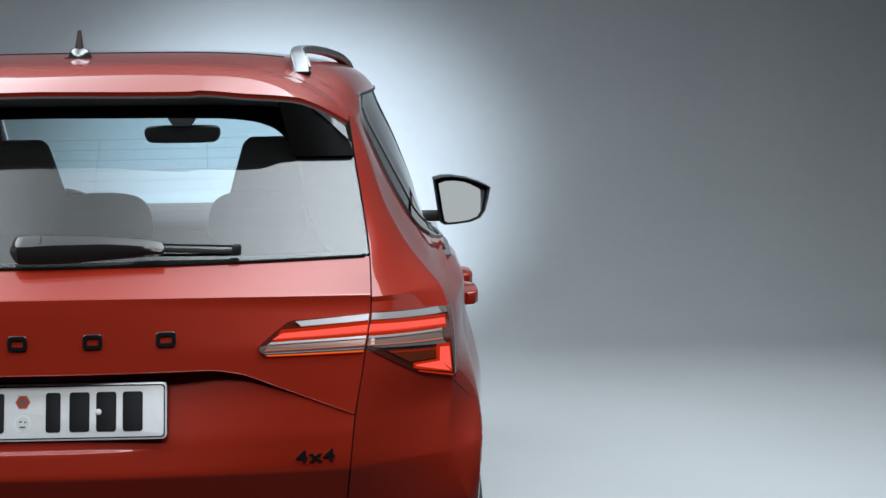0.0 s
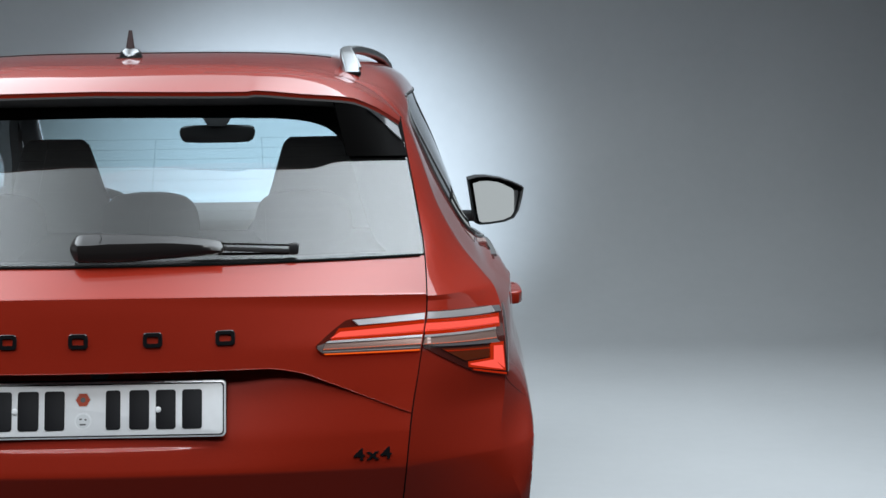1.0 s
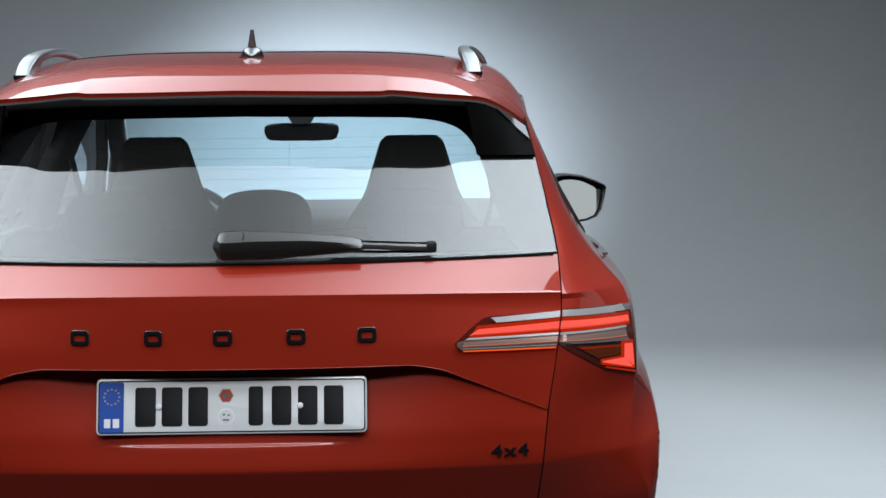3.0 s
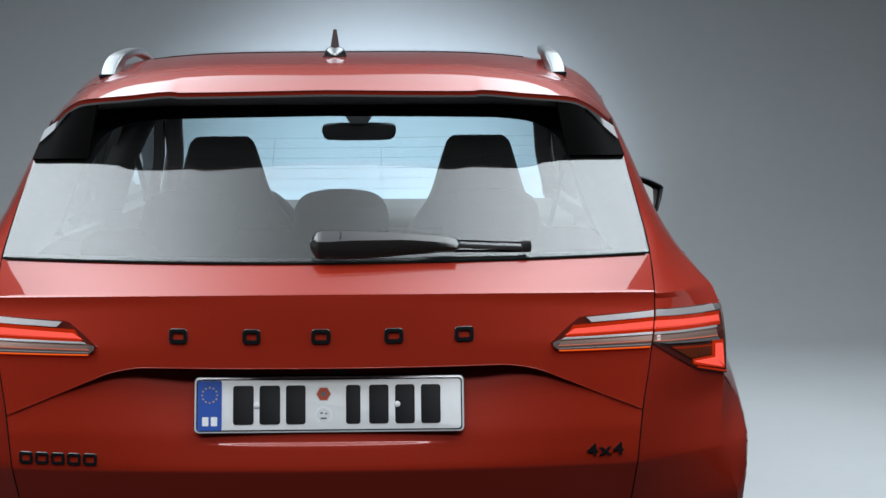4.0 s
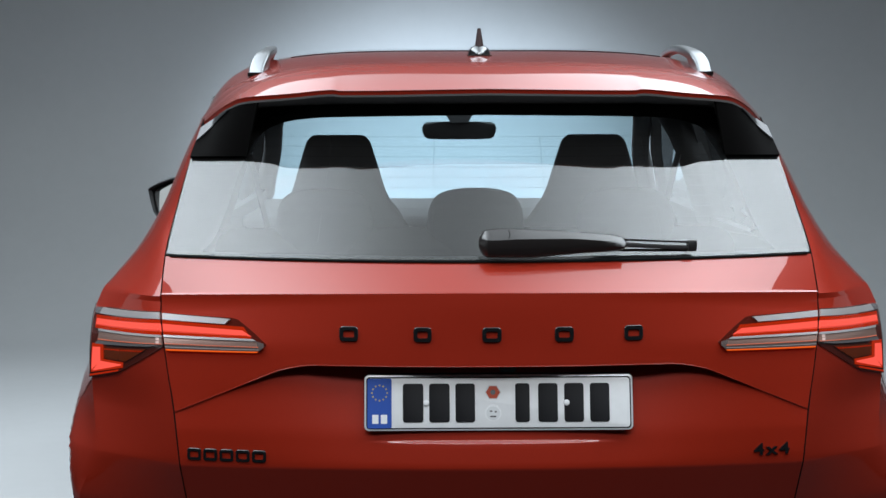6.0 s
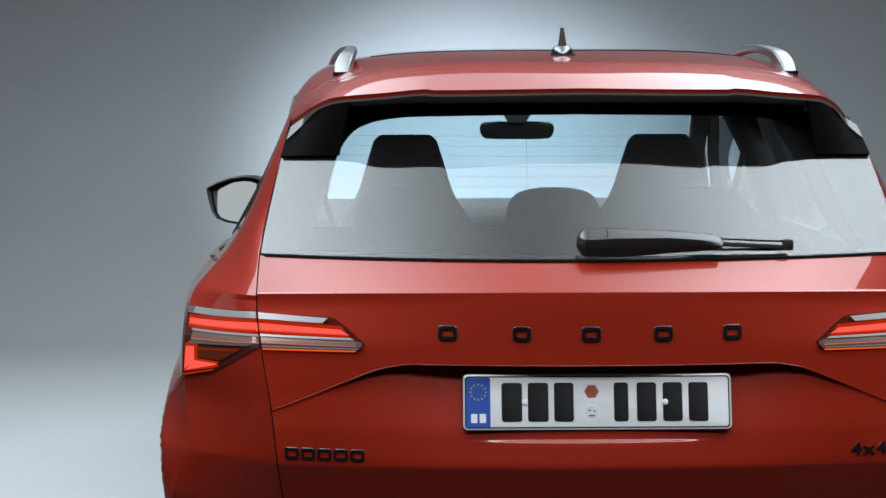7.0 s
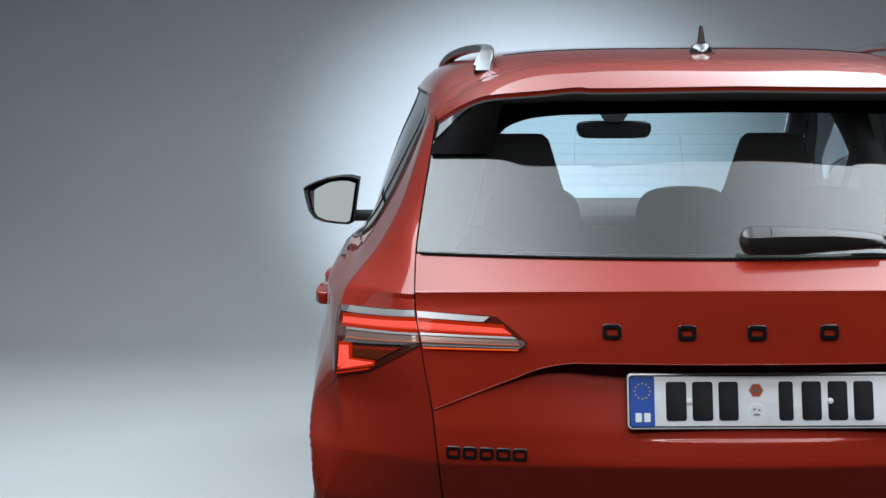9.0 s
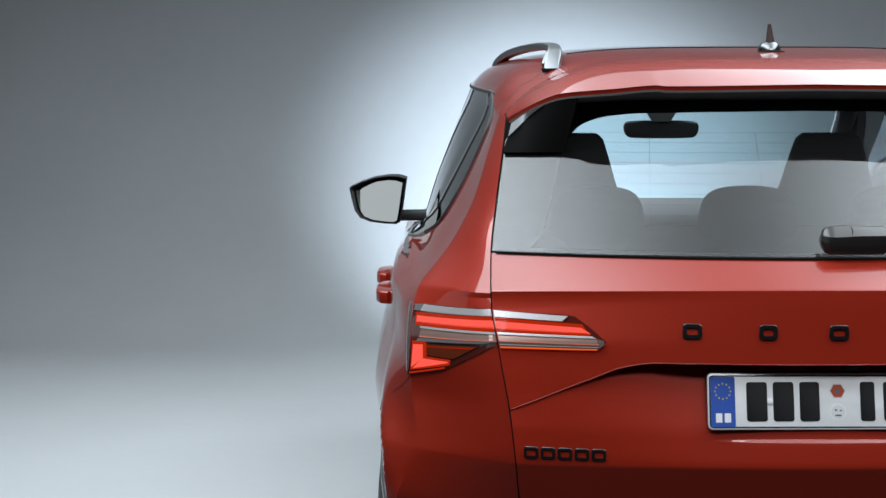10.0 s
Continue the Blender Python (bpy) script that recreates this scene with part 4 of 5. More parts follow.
def lamp_dashes(s, pts, off, count, v0, v1, material, parent, name, label):
    """A row of short dashes along a lamp piece, as one mesh."""
    fn, n, m = lamp_patch(pts, off)
    vt, fc = [], []
    for k in range(count):
        a, b = (k + 0.15) / count, (k + 0.80) / count
        i = len(vt)
        for d in (0.0, 0.0006):
            for u, v in ((a, v0), (b, v0), (b, v1), (a, v1)):
                x, y, z = fn(u, v)
                vt.append(up((s * x, y + d, z)))
        fc += [(i, i + 1, i + 2, i + 3), (i + 7, i + 6, i + 5, i + 4)] + [(i + q, i + 4 + q, i + 4 + (q + 1) % 4, i + (q + 1) % 4) for q in range(4)]
    return part(name, (vt, fc), material, parent, label)


def band_of(pts, v0, v1):
    """The strip of a lamp piece between two shares of its height."""
    mix = lambda p, q, v: (p[0] + (q[0] - p[0]) * v, p[1] + (q[1] - p[1]) * v)
    return [mix(p, q, v0) for p, q in zip(*pts)], [mix(p, q, v1) for p, q in zip(*pts)]


def wider(pts, d=0.0042):
    low, high = pts
    cx = sum(p[0] for p in low + high) / len(low + high)
    return [(x + math.copysign(d, x - cx), z - d) for x, z in low], [(x + math.copysign(d, x - cx), z + d) for x, z in high]


def tail_lamp(s):
    ex = edge_x(0.14)
    # inner half, on the tailgate
    lamp = lamp_part("tail_lamp", s, (INNER_LOW, INNER_TOP), 0.003, LAMP_DEEP, car, "inner tail lamp half on the tailgate, lit red", 16, 6, 0.01)
    lamp_part("chrome_blade", s, I_BLADE, 0.008, LAMP_BLADE, lamp, "bright upper blade", 14, 3)
    lamp_part("light_bar", s, wider(I_BAR, -0.0024), 0.008, LAMP_RED, lamp, "glowing red light bar", 14, 3)
    lamp_part("bar_rim", s, wider(I_BAR), 0.0074, LAMP_RIM, lamp, "dark red rim round the light bar", 14, 3, 0.002)
    lamp_part("silver_blade", s, I_SILVER, 0.009, LAMP_SILVER, lamp, "pinkish silver lower blade", 14, 3)
    lamp_part("silver_ridge", s, I_RIDGE, 0.012, LAMP_BLADE, lamp, "thin bright ridge", 14, 2)
    lamp_part("orange_edge", s, I_EDGE, 0.006, LAMP_EDGE, lamp, "thin orange lit lower edge", 14, 2)
    lamp_dashes(s, I_BAR, 0.0086, 34, 0.17, 0.235, LAMP_RIM, lamp, "led_line", "dotted dark red line in the light bar")
    lamp_part("clear_skirt", s, I_SKIRT, 0.0085, LAMP_CLEAR, lamp, "clear grey-brown lower skirt", 14, 2, 0.002)
    lamp_part("skirt_line", s, band_of(I_SKIRT, 0.36, 0.52), 0.0092, LAMP_BLADE, lamp, "thin bright line in the skirt", 14, 1, 0.0006)
    lamp_dashes(s, I_SILVER, 0.0098, 26, 0.02, 0.13, LAMP_DASH, lamp, "dash_line", "row of fine pink-orange dashes")
    lamp_part("end_rim", s, ([(0.4490, 0.1030), (0.4395, 0.1110)], [(0.4540, 0.1215), (0.4395, 0.1175)]), 0.0095, LAMP_CLEAR, lamp, "clear rim of the pointed end", 4, 3, 0.002)
    lamp_dashes(s, I_BAR, 0.0086, 34, 0.86, 0.93, LAMP_RIM, lamp, "led_line", "dotted dark red line in the light bar")
    lens = lamp_part("lens", s, (INNER_LOW, INNER_TOP), 0.0145, LENS, lamp, "clear outer lens", 16, 6, 0)
    lens.visible_shadow = False
    # outer half, on the quarter
    lamp = lamp_part("tail_lamp", s, (OUTER_LOW, OUTER_TOP), 0.003, LAMP_DEEP, car, "outer tail lamp half on the quarter, lit red", 16, 8, 0.01)
    lamp_part("chrome_blade", s, O_BLADE, 0.008, LAMP_BLADE, lamp, "bright upper blade", 12, 3)
    lamp_part("light_bar", s, wider(O_BAR, -0.0024), 0.008, LAMP_RED, lamp, "glowing red light bar", 12, 3)
    lamp_part("bar_rim", s, wider(O_BAR), 0.0074, LAMP_RIM, lamp, "dark red rim round the light bar", 12, 3, 0.002)
    lamp_part("bar_rim", s, wider(O_CORNER), 0.0055, LAMP_RIM, lamp, "dark red rim round the corner bar", 8, 3, 0.002)
    lamp_part("bar_rim", s, wider(O_FOOT), 0.0055, LAMP_RIM, lamp, "dark red rim round the corner bar", 8, 3, 0.002)
    lamp_part("silver_blade", s, O_SILVER, 0.009, LAMP_SILVER, lamp, "pinkish silver middle blade", 12, 3)
    lamp_part("silver_ridge", s, O_RIDGE, 0.012, LAMP_BLADE, lamp, "thin bright ridge", 12, 2)
    lamp_part("corner_bar", s, wider(O_CORNER, -0.0024), 0.008, LAMP_RED, lamp, "glowing red corner bar", 8, 4)
    lamp_part("corner_foot", s, O_FOOT, 0.008, LAMP_RED, lamp, "glowing red foot of the corner bar", 8, 4)
    lamp_part("indicator", s, O_IND, 0.006, LAMP_AMBER, lamp, "unlit dark amber indicator", 8, 4)
    lamp_part("grey_blade", s, O_GREY, 0.008, LAMP_GREY, lamp, "grey lower blade", 10, 2)
    lamp_dashes(s, O_BAR, 0.0086, 26, 0.17, 0.235, LAMP_RIM, lamp, "led_line", "dotted dark red line in the light bar")
    lamp_dashes(s, O_IND, 0.0068, 16, 0.78, 0.88, LAMP_RIM, lamp, "led_line", "dotted red line over the indicator")
    lamp_dashes(s, O_SILVER, 0.0098, 20, 0.02, 0.12, LAMP_DASH, lamp, "dash_line", "row of fine pink-orange dashes")
    lamp_dashes(s, O_BAR, 0.0086, 26, 0.86, 0.93, LAMP_RIM, lamp, "led_line", "dotted dark red line in the light bar")
    for z0 in (0.1088, 0.1150):
        lamp_part("clip", s, ([(0.6560, z0), (0.6490, z0)], [(0.6560, z0 + 0.0048), (0.6490, z0 + 0.0048)]), 0.011, LAMP_CHIP, lamp, "small pale reflector chip", 2, 2, 0.001)
    lamp_part("lower_rim", s, ([(0.8130, 0.0185), (0.7425, 0.0415)], [(0.8125, 0.0225), (0.7420, 0.0450)]), 0.0085, LAMP_RIM, lamp, "dark red line along the lower edge", 8, 1, 0.001)
    lamp_part("end_blade", s, ([(0.8035, 0.1470), (0.7905, 0.1472)], [(0.8000, 0.1575), (0.7830, 0.1600)]), 0.0086, LAMP_GREY, lamp, "grey facet at the blade's end", 4, 3, 0.002)
    lamp_part("indicator_frame", s, ([(0.7845, 0.0560), (0.7780, 0.0600)], [(0.7850, 0.0880), (0.7780, 0.0860)]), 0.0088, LAMP_RIM, lamp, "red frame beside the indicator", 3, 3, 0.001)
    lens = lamp_part("lens", s, (OUTER_LOW, OUTER_TOP), 0.0145, LENS, lamp, "clear outer lens", 16, 8, 0)
    lens.visible_shadow = False

    def wrap(u, v):
        z = 0.020 + 0.138 * v
        cy = corner_y(z)
        y = cy + 0.003 + (0.026 + 0.018 * v) * u
        return (s * (flank(y, z) + 0.0025 * math.sin(math.pi * (0.1 + 0.8 * u))), y, z)
    raw_part("smoked_end", oriented(lifted(sheet(wrap, lin(0, 1, 8), lin(0, 1, 12))), (s, -0.5, 0)), SMOKE, lamp, "smoked dark lamp end wrapping round the corner", 40, None, 0.003)


LAMP_AMBER = mat("lamp_dark_amber", (0.13, 0.020, 0.004), 0.2, coat=1.0)
SMOKE = mat("smoked_lens", (0.16, 0.12, 0.12), 0.22, coat=1.0)
LAMP_CHIP = mat("lamp_pale_chip", (0.75, 0.55, 0.50), 0.4)
LAMP_GREY = mat("lamp_grey", (0.30, 0.29, 0.30), 0.25, 0.6)

for s in (-1, 1):
    tail_lamp(s)


# ---- badges, number plate, handle ----
def on_gate(x, z, off=0.0):
    return Vector((x, gate_y(x, z) - off, z + ZP))


def badge_block(x0, x1, z0, z1, name, material, parent, r=0.004, deep=0.004, stroke=0.0075):
    """A plain rounded frame standing proud of the tailgate."""
    cx, cz = (x0 + x1) / 2, (z0 + z1) / 2
    w, h = x1 - x0, z1 - z0
    a, b = rounded(w, h, r, 4), rounded(w - 2 * stroke, h - 2 * stroke, r * 0.4, 4)
    n = len(a)
    rows = [(a, -0.001), (a, deep - 0.0008), ([(p * (1 - 0.0016 / w), q * (1 - 0.0016 / h)) for p, q in a], deep), (b, deep), (b, -0.001)]
    vt = [on_gate(cx + p, cz + q, d) for ring, d in rows for p, q in ring]
    fc = [(i * n + k, i * n + (k + 1) % n, (i + 1) * n + (k + 1) % n, (i + 1) * n + k) for i in range(4) for k in range(n)]
    return part(name, (vt, fc), material, parent, "", 30)


BADGE = mat("badge_black", (0.008, 0.008, 0.009), 0.18, coat=0.5)
lettering = badge_block(-0.2936, -0.2576, 0.1255, 0.1535, "wordmark_frame", BADGE, car, 0.007)
lettering["label"] = "gloss black raised plain frame of the maker's wordmark"
for x0, x1 in ((-0.1523, -0.118), (-0.022, 0.0145), (0.116, 0.152), (0.2495, 0.286)):
    badge_block(x0, x1, 0.1255, 0.1535, "wordmark_frame", BADGE, car, 0.007)["label"] = "gloss black raised plain frame of the maker's wordmark"
for k in range(5):
    x0 = -0.5905 + 0.0318 * k
    badge_block(x0, x0 + 0.0275, -0.1098, -0.0868, "model_frame", BADGE, car, 0.005, 0.003, 0.0055)["label"] = "gloss black raised plain frame of the model name"


def text_mesh(text, size, deep, place, material, parent, name, label, wide=1.0):
    cu = bpy.data.curves.new("text", "FONT")
    cu.body, cu.size, cu.extrude, cu.align_x, cu.align_y = text, size, deep, "CENTER", "CENTER"
    cu.offset = size * 0.02
    cu.space_character = 1.22
    tmp = new("text", cu)
    me = bpy.data.meshes.new_from_object(tmp.evaluated_get(bpy.context.evaluated_depsgraph_get()))
    bpy.data.objects.remove(tmp)
    for v in me.vertices:
        v.co = place(v.co.x * wide, v.co.y, v.co.z)
    me.materials.append(material)
    ob = new(name, me)
    ob.parent = parent
    if not parent.parent:
        ob.matrix_parent_inverse = Matrix.Translation(-Vector(parent.location))
    ob["label"] = label
    return ob


text_mesh("4x4", 0.031, 0.0025, lambda a, b, c: on_gate(0.5410 + a, -0.0935 + b, c + 0.001), BADGE, car, "badge", "black raised 4x4 badge", 1.36)


def number_plate():
    cx, tilt = 0.010, math.atan2(0.028, 0.104)

    def at(a, b, c):
        return Vector((cx + a, -0.031 + b * math.sin(tilt) - c * math.cos(tilt), ZP + 0.0088 + b * math.cos(tilt) + 0.0 + c * math.sin(tilt) * -1))
    base = part("number_plate", slab(rounded(0.5145, 0.1075, 0.009, 4), at, 0.006, 0.002), PLATE_BLACK, car, "white number plate in a black holder", 30)
    rim = part("rim", slab(rounded(0.513, 0.1062, 0.009, 4), lambda a, b, c: at(a, b, c + 0.006), 0.0022, 0.001), PLATE_EDGE, base)
    part("face", slab(rounded(0.501, 0.0945, 0.006, 4), lambda a, b, c: at(a, b, c + 0.008), 0.0012, 0.0005), PLATE_WHITE, base, "white plate face")
    part("line", slab(rounded(0.506, 0.0995, 0.007, 4), lambda a, b, c: at(a, b, c + 0.008), 0.0005), PLATE_BLACK, base)
    f = 0.0092
    part("blue_band", slab(rounded(0.046, 0.0945, 0.003, 3), lambda a, b, c: at(a - 0.2275, b, c + f), 0.0004), PLATE_BLUE, base, "blue side band")
    for k in range(12):
        a0 = 2 * math.pi * k / 12
        part("star", slab([(0.0016 * math.cos(t), 0.0016 * math.sin(t)) for t in [2 * math.pi * i / 8 for i in range(8)]],
                          lambda a, b, c: at(a - 0.2275 + 0.0145 * math.cos(a0), b + 0.020 + 0.0145 * math.sin(a0), c + f + 0.0004), 0.0003), GOLD, base)
    for x in (-0.2355, -0.219):
        part("bar", slab(rounded(0.012, 0.017, 0.001, 2), lambda a, b, c: at(a + x, b - 0.030, c + f + 0.0004), 0.0004), PLATE_WHITE, base)
    # the characters, as plain bars
    for px, w in ((-0.166, 0.040), (-0.115, 0.040), (-0.065, 0.038), (0.046, 0.028), (0.0955, 0.038), (0.146, 0.038), (0.196, 0.038)):
        part("bar", slab(rounded(w * 0.98, 0.0735, 0.005, 3), lambda a, b, c: at(a + px * 0.985, b + 0.0005, c + f), 0.0014, 0.0005), PLATE_BLACK, base, "black plain bar")
    part("sticker", slab([(0.0155 * math.cos(radians(60 * k)), 0.0155 * math.sin(radians(60 * k))) for k in range(6)],
                         lambda a, b, c: at(a - 0.011, b + 0.0205, c + f), 0.0003), STICKER_W, base)
    part("sticker", slab([(0.0135 * math.cos(radians(60 * k)), 0.0135 * math.sin(radians(60 * k))) for k in range(6)],
                         lambda a, b, c: at(a - 0.011, b + 0.0205, c + f + 0.0004), 0.0003), STICKER, base, "orange hexagonal sticker")
    part("sticker", slab([(0.005 * math.cos(t), 0.005 * math.sin(t)) for t in lin(0, 2 * math.pi, 12)[:-1]],
                         lambda a, b, c: at(a - 0.011, b + 0.0205, c + f + 0.0008), 0.0003), LAMP_GREY, base)
    for r, mt, h in ((0.016, PLATE_WHITE, 0.0), (0.0130, STICKER_W, 0.0005)):
        part("sticker", slab([(r * math.cos(t), r * math.sin(t)) for t in lin(0, 2 * math.pi, 28)[:-1]],
                             lambda a, b, c: at(a - 0.011, b - 0.0195, c + f + h), 0.0004), mt, base, "round pale sticker")
    for dx, dz, w in ((-0.004, 0.004, 0.005), (0.005, 0.003, 0.004), (0.0, -0.006, 0.012)):
        part("bar", slab(rounded(w, 0.003, 0.001, 2), lambda a, b, c: at(a - 0.011 + dx, b - 0.0195 + dz, c + f + 0.0010), 0.0002), LAMP_GREY, base)
    for x in (-0.1385, 0.1295):
        bm = bmesh.new()
        bmesh.ops.create_uvsphere(bm, u_segments=16, v_segments=8, radius=0.0062)
        for v in bm.verts:
            v.co = at(x + v.co.x, 0.0005 + v.co.y, f + 0.0006 + max(0, v.co.z) * 0.45)
        part("screw_cap", bm, PLATE_WHITE, base, "white domed screw cap")


PLATE_EDGE = mat("plate_edge", (0.70, 0.71, 0.73), 0.3, 0.3)
number_plate()
part("reversing_camera", block((0.012, -0.026, ZP + 0.0625), (0.044, 0.012, ZP + 0.0765), 0.004), GRAIN, car, "small dark reversing camera under the lip")


# ---- rear wiper ----
def wiper():
    """Arm with a dark upright back and a sloping top face, and a slim blade beyond it."""
    low = curve_of((-0.0258, 0.2960), (-0.0205, 0.2850), (-0.0095, 0.2795), (0.0666, 0.2787), (0.1536, 0.2838), (0.2189, 0.2869), (0.2515, 0.2889), (0.2615, 0.2950))
    mid = curve_of((-0.0258, 0.3100), (-0.0205, 0.3165), (0.0014, 0.3160), (0.0557, 0.3181), (0.1426, 0.3178), (0.197, 0.3143), (0.2405, 0.3086), (0.2615, 0.3020))
    high = curve_of((-0.0258, 0.3130), (-0.0205, 0.3250), (-0.0094, 0.3314), (0.0145, 0.3335), (0.11, 0.3299), (0.1752, 0.3253), (0.2296, 0.3196), (0.2568, 0.313), (0.2615, 0.3060))
    xs = [-0.0258, -0.0245, -0.0225, -0.0195, -0.015, -0.0095] + lin(0.0, 0.25, 24) + [0.2545, 0.258, 0.2605, 0.2615]
    vt, fc = [], []
    for x in xs:
        b, m, h = low(x), mid(x), high(x)
        back = 0.30 * x * x
        bulge = 0.012 * ease(x, -0.0258, -0.008) * (1 - 0.7 * ease(x, 0.0, 0.26))
        y0 = 0.018 - bulge + back
        pr = [(y0 + 0.010, b), (y0 + 0.002, b + 0.004), (y0, b + 0.009), (y0 - 0.001, (b + m) / 2), (y0 + 0.001, m - 0.003), (y0 + 0.004, m),
              (y0 + 0.004 + (h - m) * 0.9, h - 0.002), (y0 + 0.008 + (h - m), h), (y0 + 0.014 + (h - m), h - 0.003), (y0 + 0.020, b + 0.006)]
        vt += [Vector((x, y, z + ZP)) for y, z in pr]
    n = 10
    for i in range(len(xs) - 1):
        for k in range(n):
            fc.append((i * n + k, i * n + (k + 1) % n, (i + 1) * n + (k + 1) % n, (i + 1) * n + k))
    fc += [tuple(range(n)), tuple(len(vt) - n + k for k in range(n))]
    arm = part("wiper", (vt, fc), WIPERB, car, "black rear wiper resting low on the window", 32)
    # joint line of the hub cap, a grip mark and the release tab
    part("joint", sweep([Vector((0.030 + 0.004 * math.sin(3 * t), 0.016 + 0.018 * t - 0.0085, mid(0.03) + 0.014 * t + ZP + 0.0005)) for t in lin(0.1, 1, 5)],
                        lambda i: [(0.0006, 0), (0, 0.0006), (-0.0006, 0), (0, -0.0006)]), SEAL, arm)

    def wy(x):
        return 0.028 + 0.30 * x * x
    run = lin(0.258, 0.396, 10)
    part("blade", sweep([Vector((x, wy(x) + 0.004, 0.2990 - 0.0095 * (x - 0.258) / 0.138 + ZP)) for x in run], lambda i: rounded(0.008, 0.0085, 0.002, 2)), GRAIN, arm, "slim wiper blade")
    part("spine", sweep([Vector((x, wy(x), 0.3095 - 0.0085 * (x - 0.258) / 0.138 + ZP)) for x in run], lambda i: rounded(0.005, 0.0036, 0.0012, 2)), SEAL, arm, "thin flat blade spine")
    part("rubber", sweep([Vector((x, wy(x) + 0.008, 0.2885 - 0.004 * (x - 0.258) / 0.138 + ZP)) for x in lin(0.20, 0.396, 10)], lambda i: rounded(0.004, 0.005, 0.001, 2)), SEAL, arm, "thin rubber wiping lip")
    part("end_cap", sweep([Vector((x, wy(x) + 0.002, 0.2945 + ZP)) for x in (0.385, 0.388, 0.400, 0.4025)], lambda i: rounded((0.014, 0.016, 0.016, 0.011)[i], (0.018, 0.022, 0.022, 0.016)[i], 0.004, 2)), BLACK, arm, "black blade end cap")


WIPERB = mat("wiper_black", (0.010, 0.008, 0.008), 0.34, coat=0.5)

wiper()


# ---- door mirrors ----
HOUSING = mat("mirror_housing", (0.022, 0.022, 0.023), 0.5, vary=0.1, size=60, spec=0.3)
def door_mirror(s):
    # outline of the housing seen from behind, (across, up)
    out = [(0.812, 0.232), (0.84, 0.240), (0.875, 0.240), (0.925, 0.231), (0.97, 0.214), (1.004, 0.196), (1.011, 0.188),
           (1.004, 0.150), (0.993, 0.108), (0.975, 0.082), (0.94, 0.070), (0.89, 0.066), (0.85, 0.066), (0.836, 0.074), (0.829, 0.11), (0.818, 0.19)]
    out = [(0.837 + (0.016 if s < 0 else 0.0) + (a - 0.812) * 0.97, 0.111 + (b - 0.066) * 0.925) for a, b in out]
    cx, cz = 0.93, 0.19
    y0 = 2.54

    def ring(k, y):
        return [Vector((s * (cx + (a - cx) * k), y + 0.58 * (a - cx) * max(0, (y0 + 0.1 - y) / 0.1), cz + (b - cz) * k + ZP)) for a, b in out]
    n = len(out)
    rows = [ring(0.86, y0 + 0.075), ring(0.93, y0 + 0.012), ring(0.985, y0 - 0.004), ring(1.0, y0 + 0.01), ring(1.02, y0 + 0.05), ring(0.98, y0 + 0.10), ring(0.82, y0 + 0.15), ring(0.5, y0 + 0.18), ring(0.15, y0 + 0.187)]
    vt = [v for r in rows for v in r]
    fc = [(i * n + k, i * n + (k + 1) % n, (i + 1) * n + (k + 1) % n, (i + 1) * n + k) for i in range(len(rows) - 1) for k in range(n)]
    fc += [tuple((len(rows) - 1) * n + k for k in range(n)), tuple(range(n))]
    body = part("door_mirror", (vt, fc), HOUSING, car, "satin black door mirror on a stalk", 50)
    g = [Vector((s * (cx + 0.004 + (a - cx - 0.004) * 0.82), y0 + 0.010 + 0.60 * (a - cx) + 0.16 * (b - cz), cz - 0.004 + (b - cz) * 0.84 + ZP)) for a, b in out]
    back = [v + Vector((0, 0.004, 0)) for v in g]
    part("mirror_glass", (g + back, [tuple(range(n)), tuple(range(2 * n - 1, n - 1, -1))] + [(k, (k + 1) % n, n + (k + 1) % n, n + k) for k in range(n)]), MIRROR, body, "silvered mirror glass", 30)
    pts = [Vector((s * x, y0 + 0.06 + 0.06 * (0.85 - x), 0.135 + ZP)) for x in (0.765, 0.80, 0.84, 0.88)]
    part("stalk", sweep(pts, lambda i: rounded(0.07, 0.034, 0.012, 3)), GRAIN, body)


for s in (-1, 1):
    door_mirror(s)


# ---- door handles, fuel flap ----
def door_handle(s, y, z, more):
    ts = (-0.11, -0.10, -0.075, -0.03, 0.03, 0.075, 0.10, 0.11)
    out = (0.004, 0.020, 0.029, 0.031, 0.031, 0.028, 0.018, 0.004)
    pts = [Vector((s * (flank(y + t, z) - 0.006 + 0.5 * d + more), y + t, z + ZP)) for t, d in zip(ts, out)]
    return part("door_handle", sweep(pts, lambda i: rounded(out[i] + 0.012, 0.030, 0.005, 3)), RED, car, "orange-red pull handle on the door")


for s in (-1, 1):
    door_handle(s, 1.11, 0.068, 0.008)
    door_handle(s, 1.93, 0.014, 0.020)


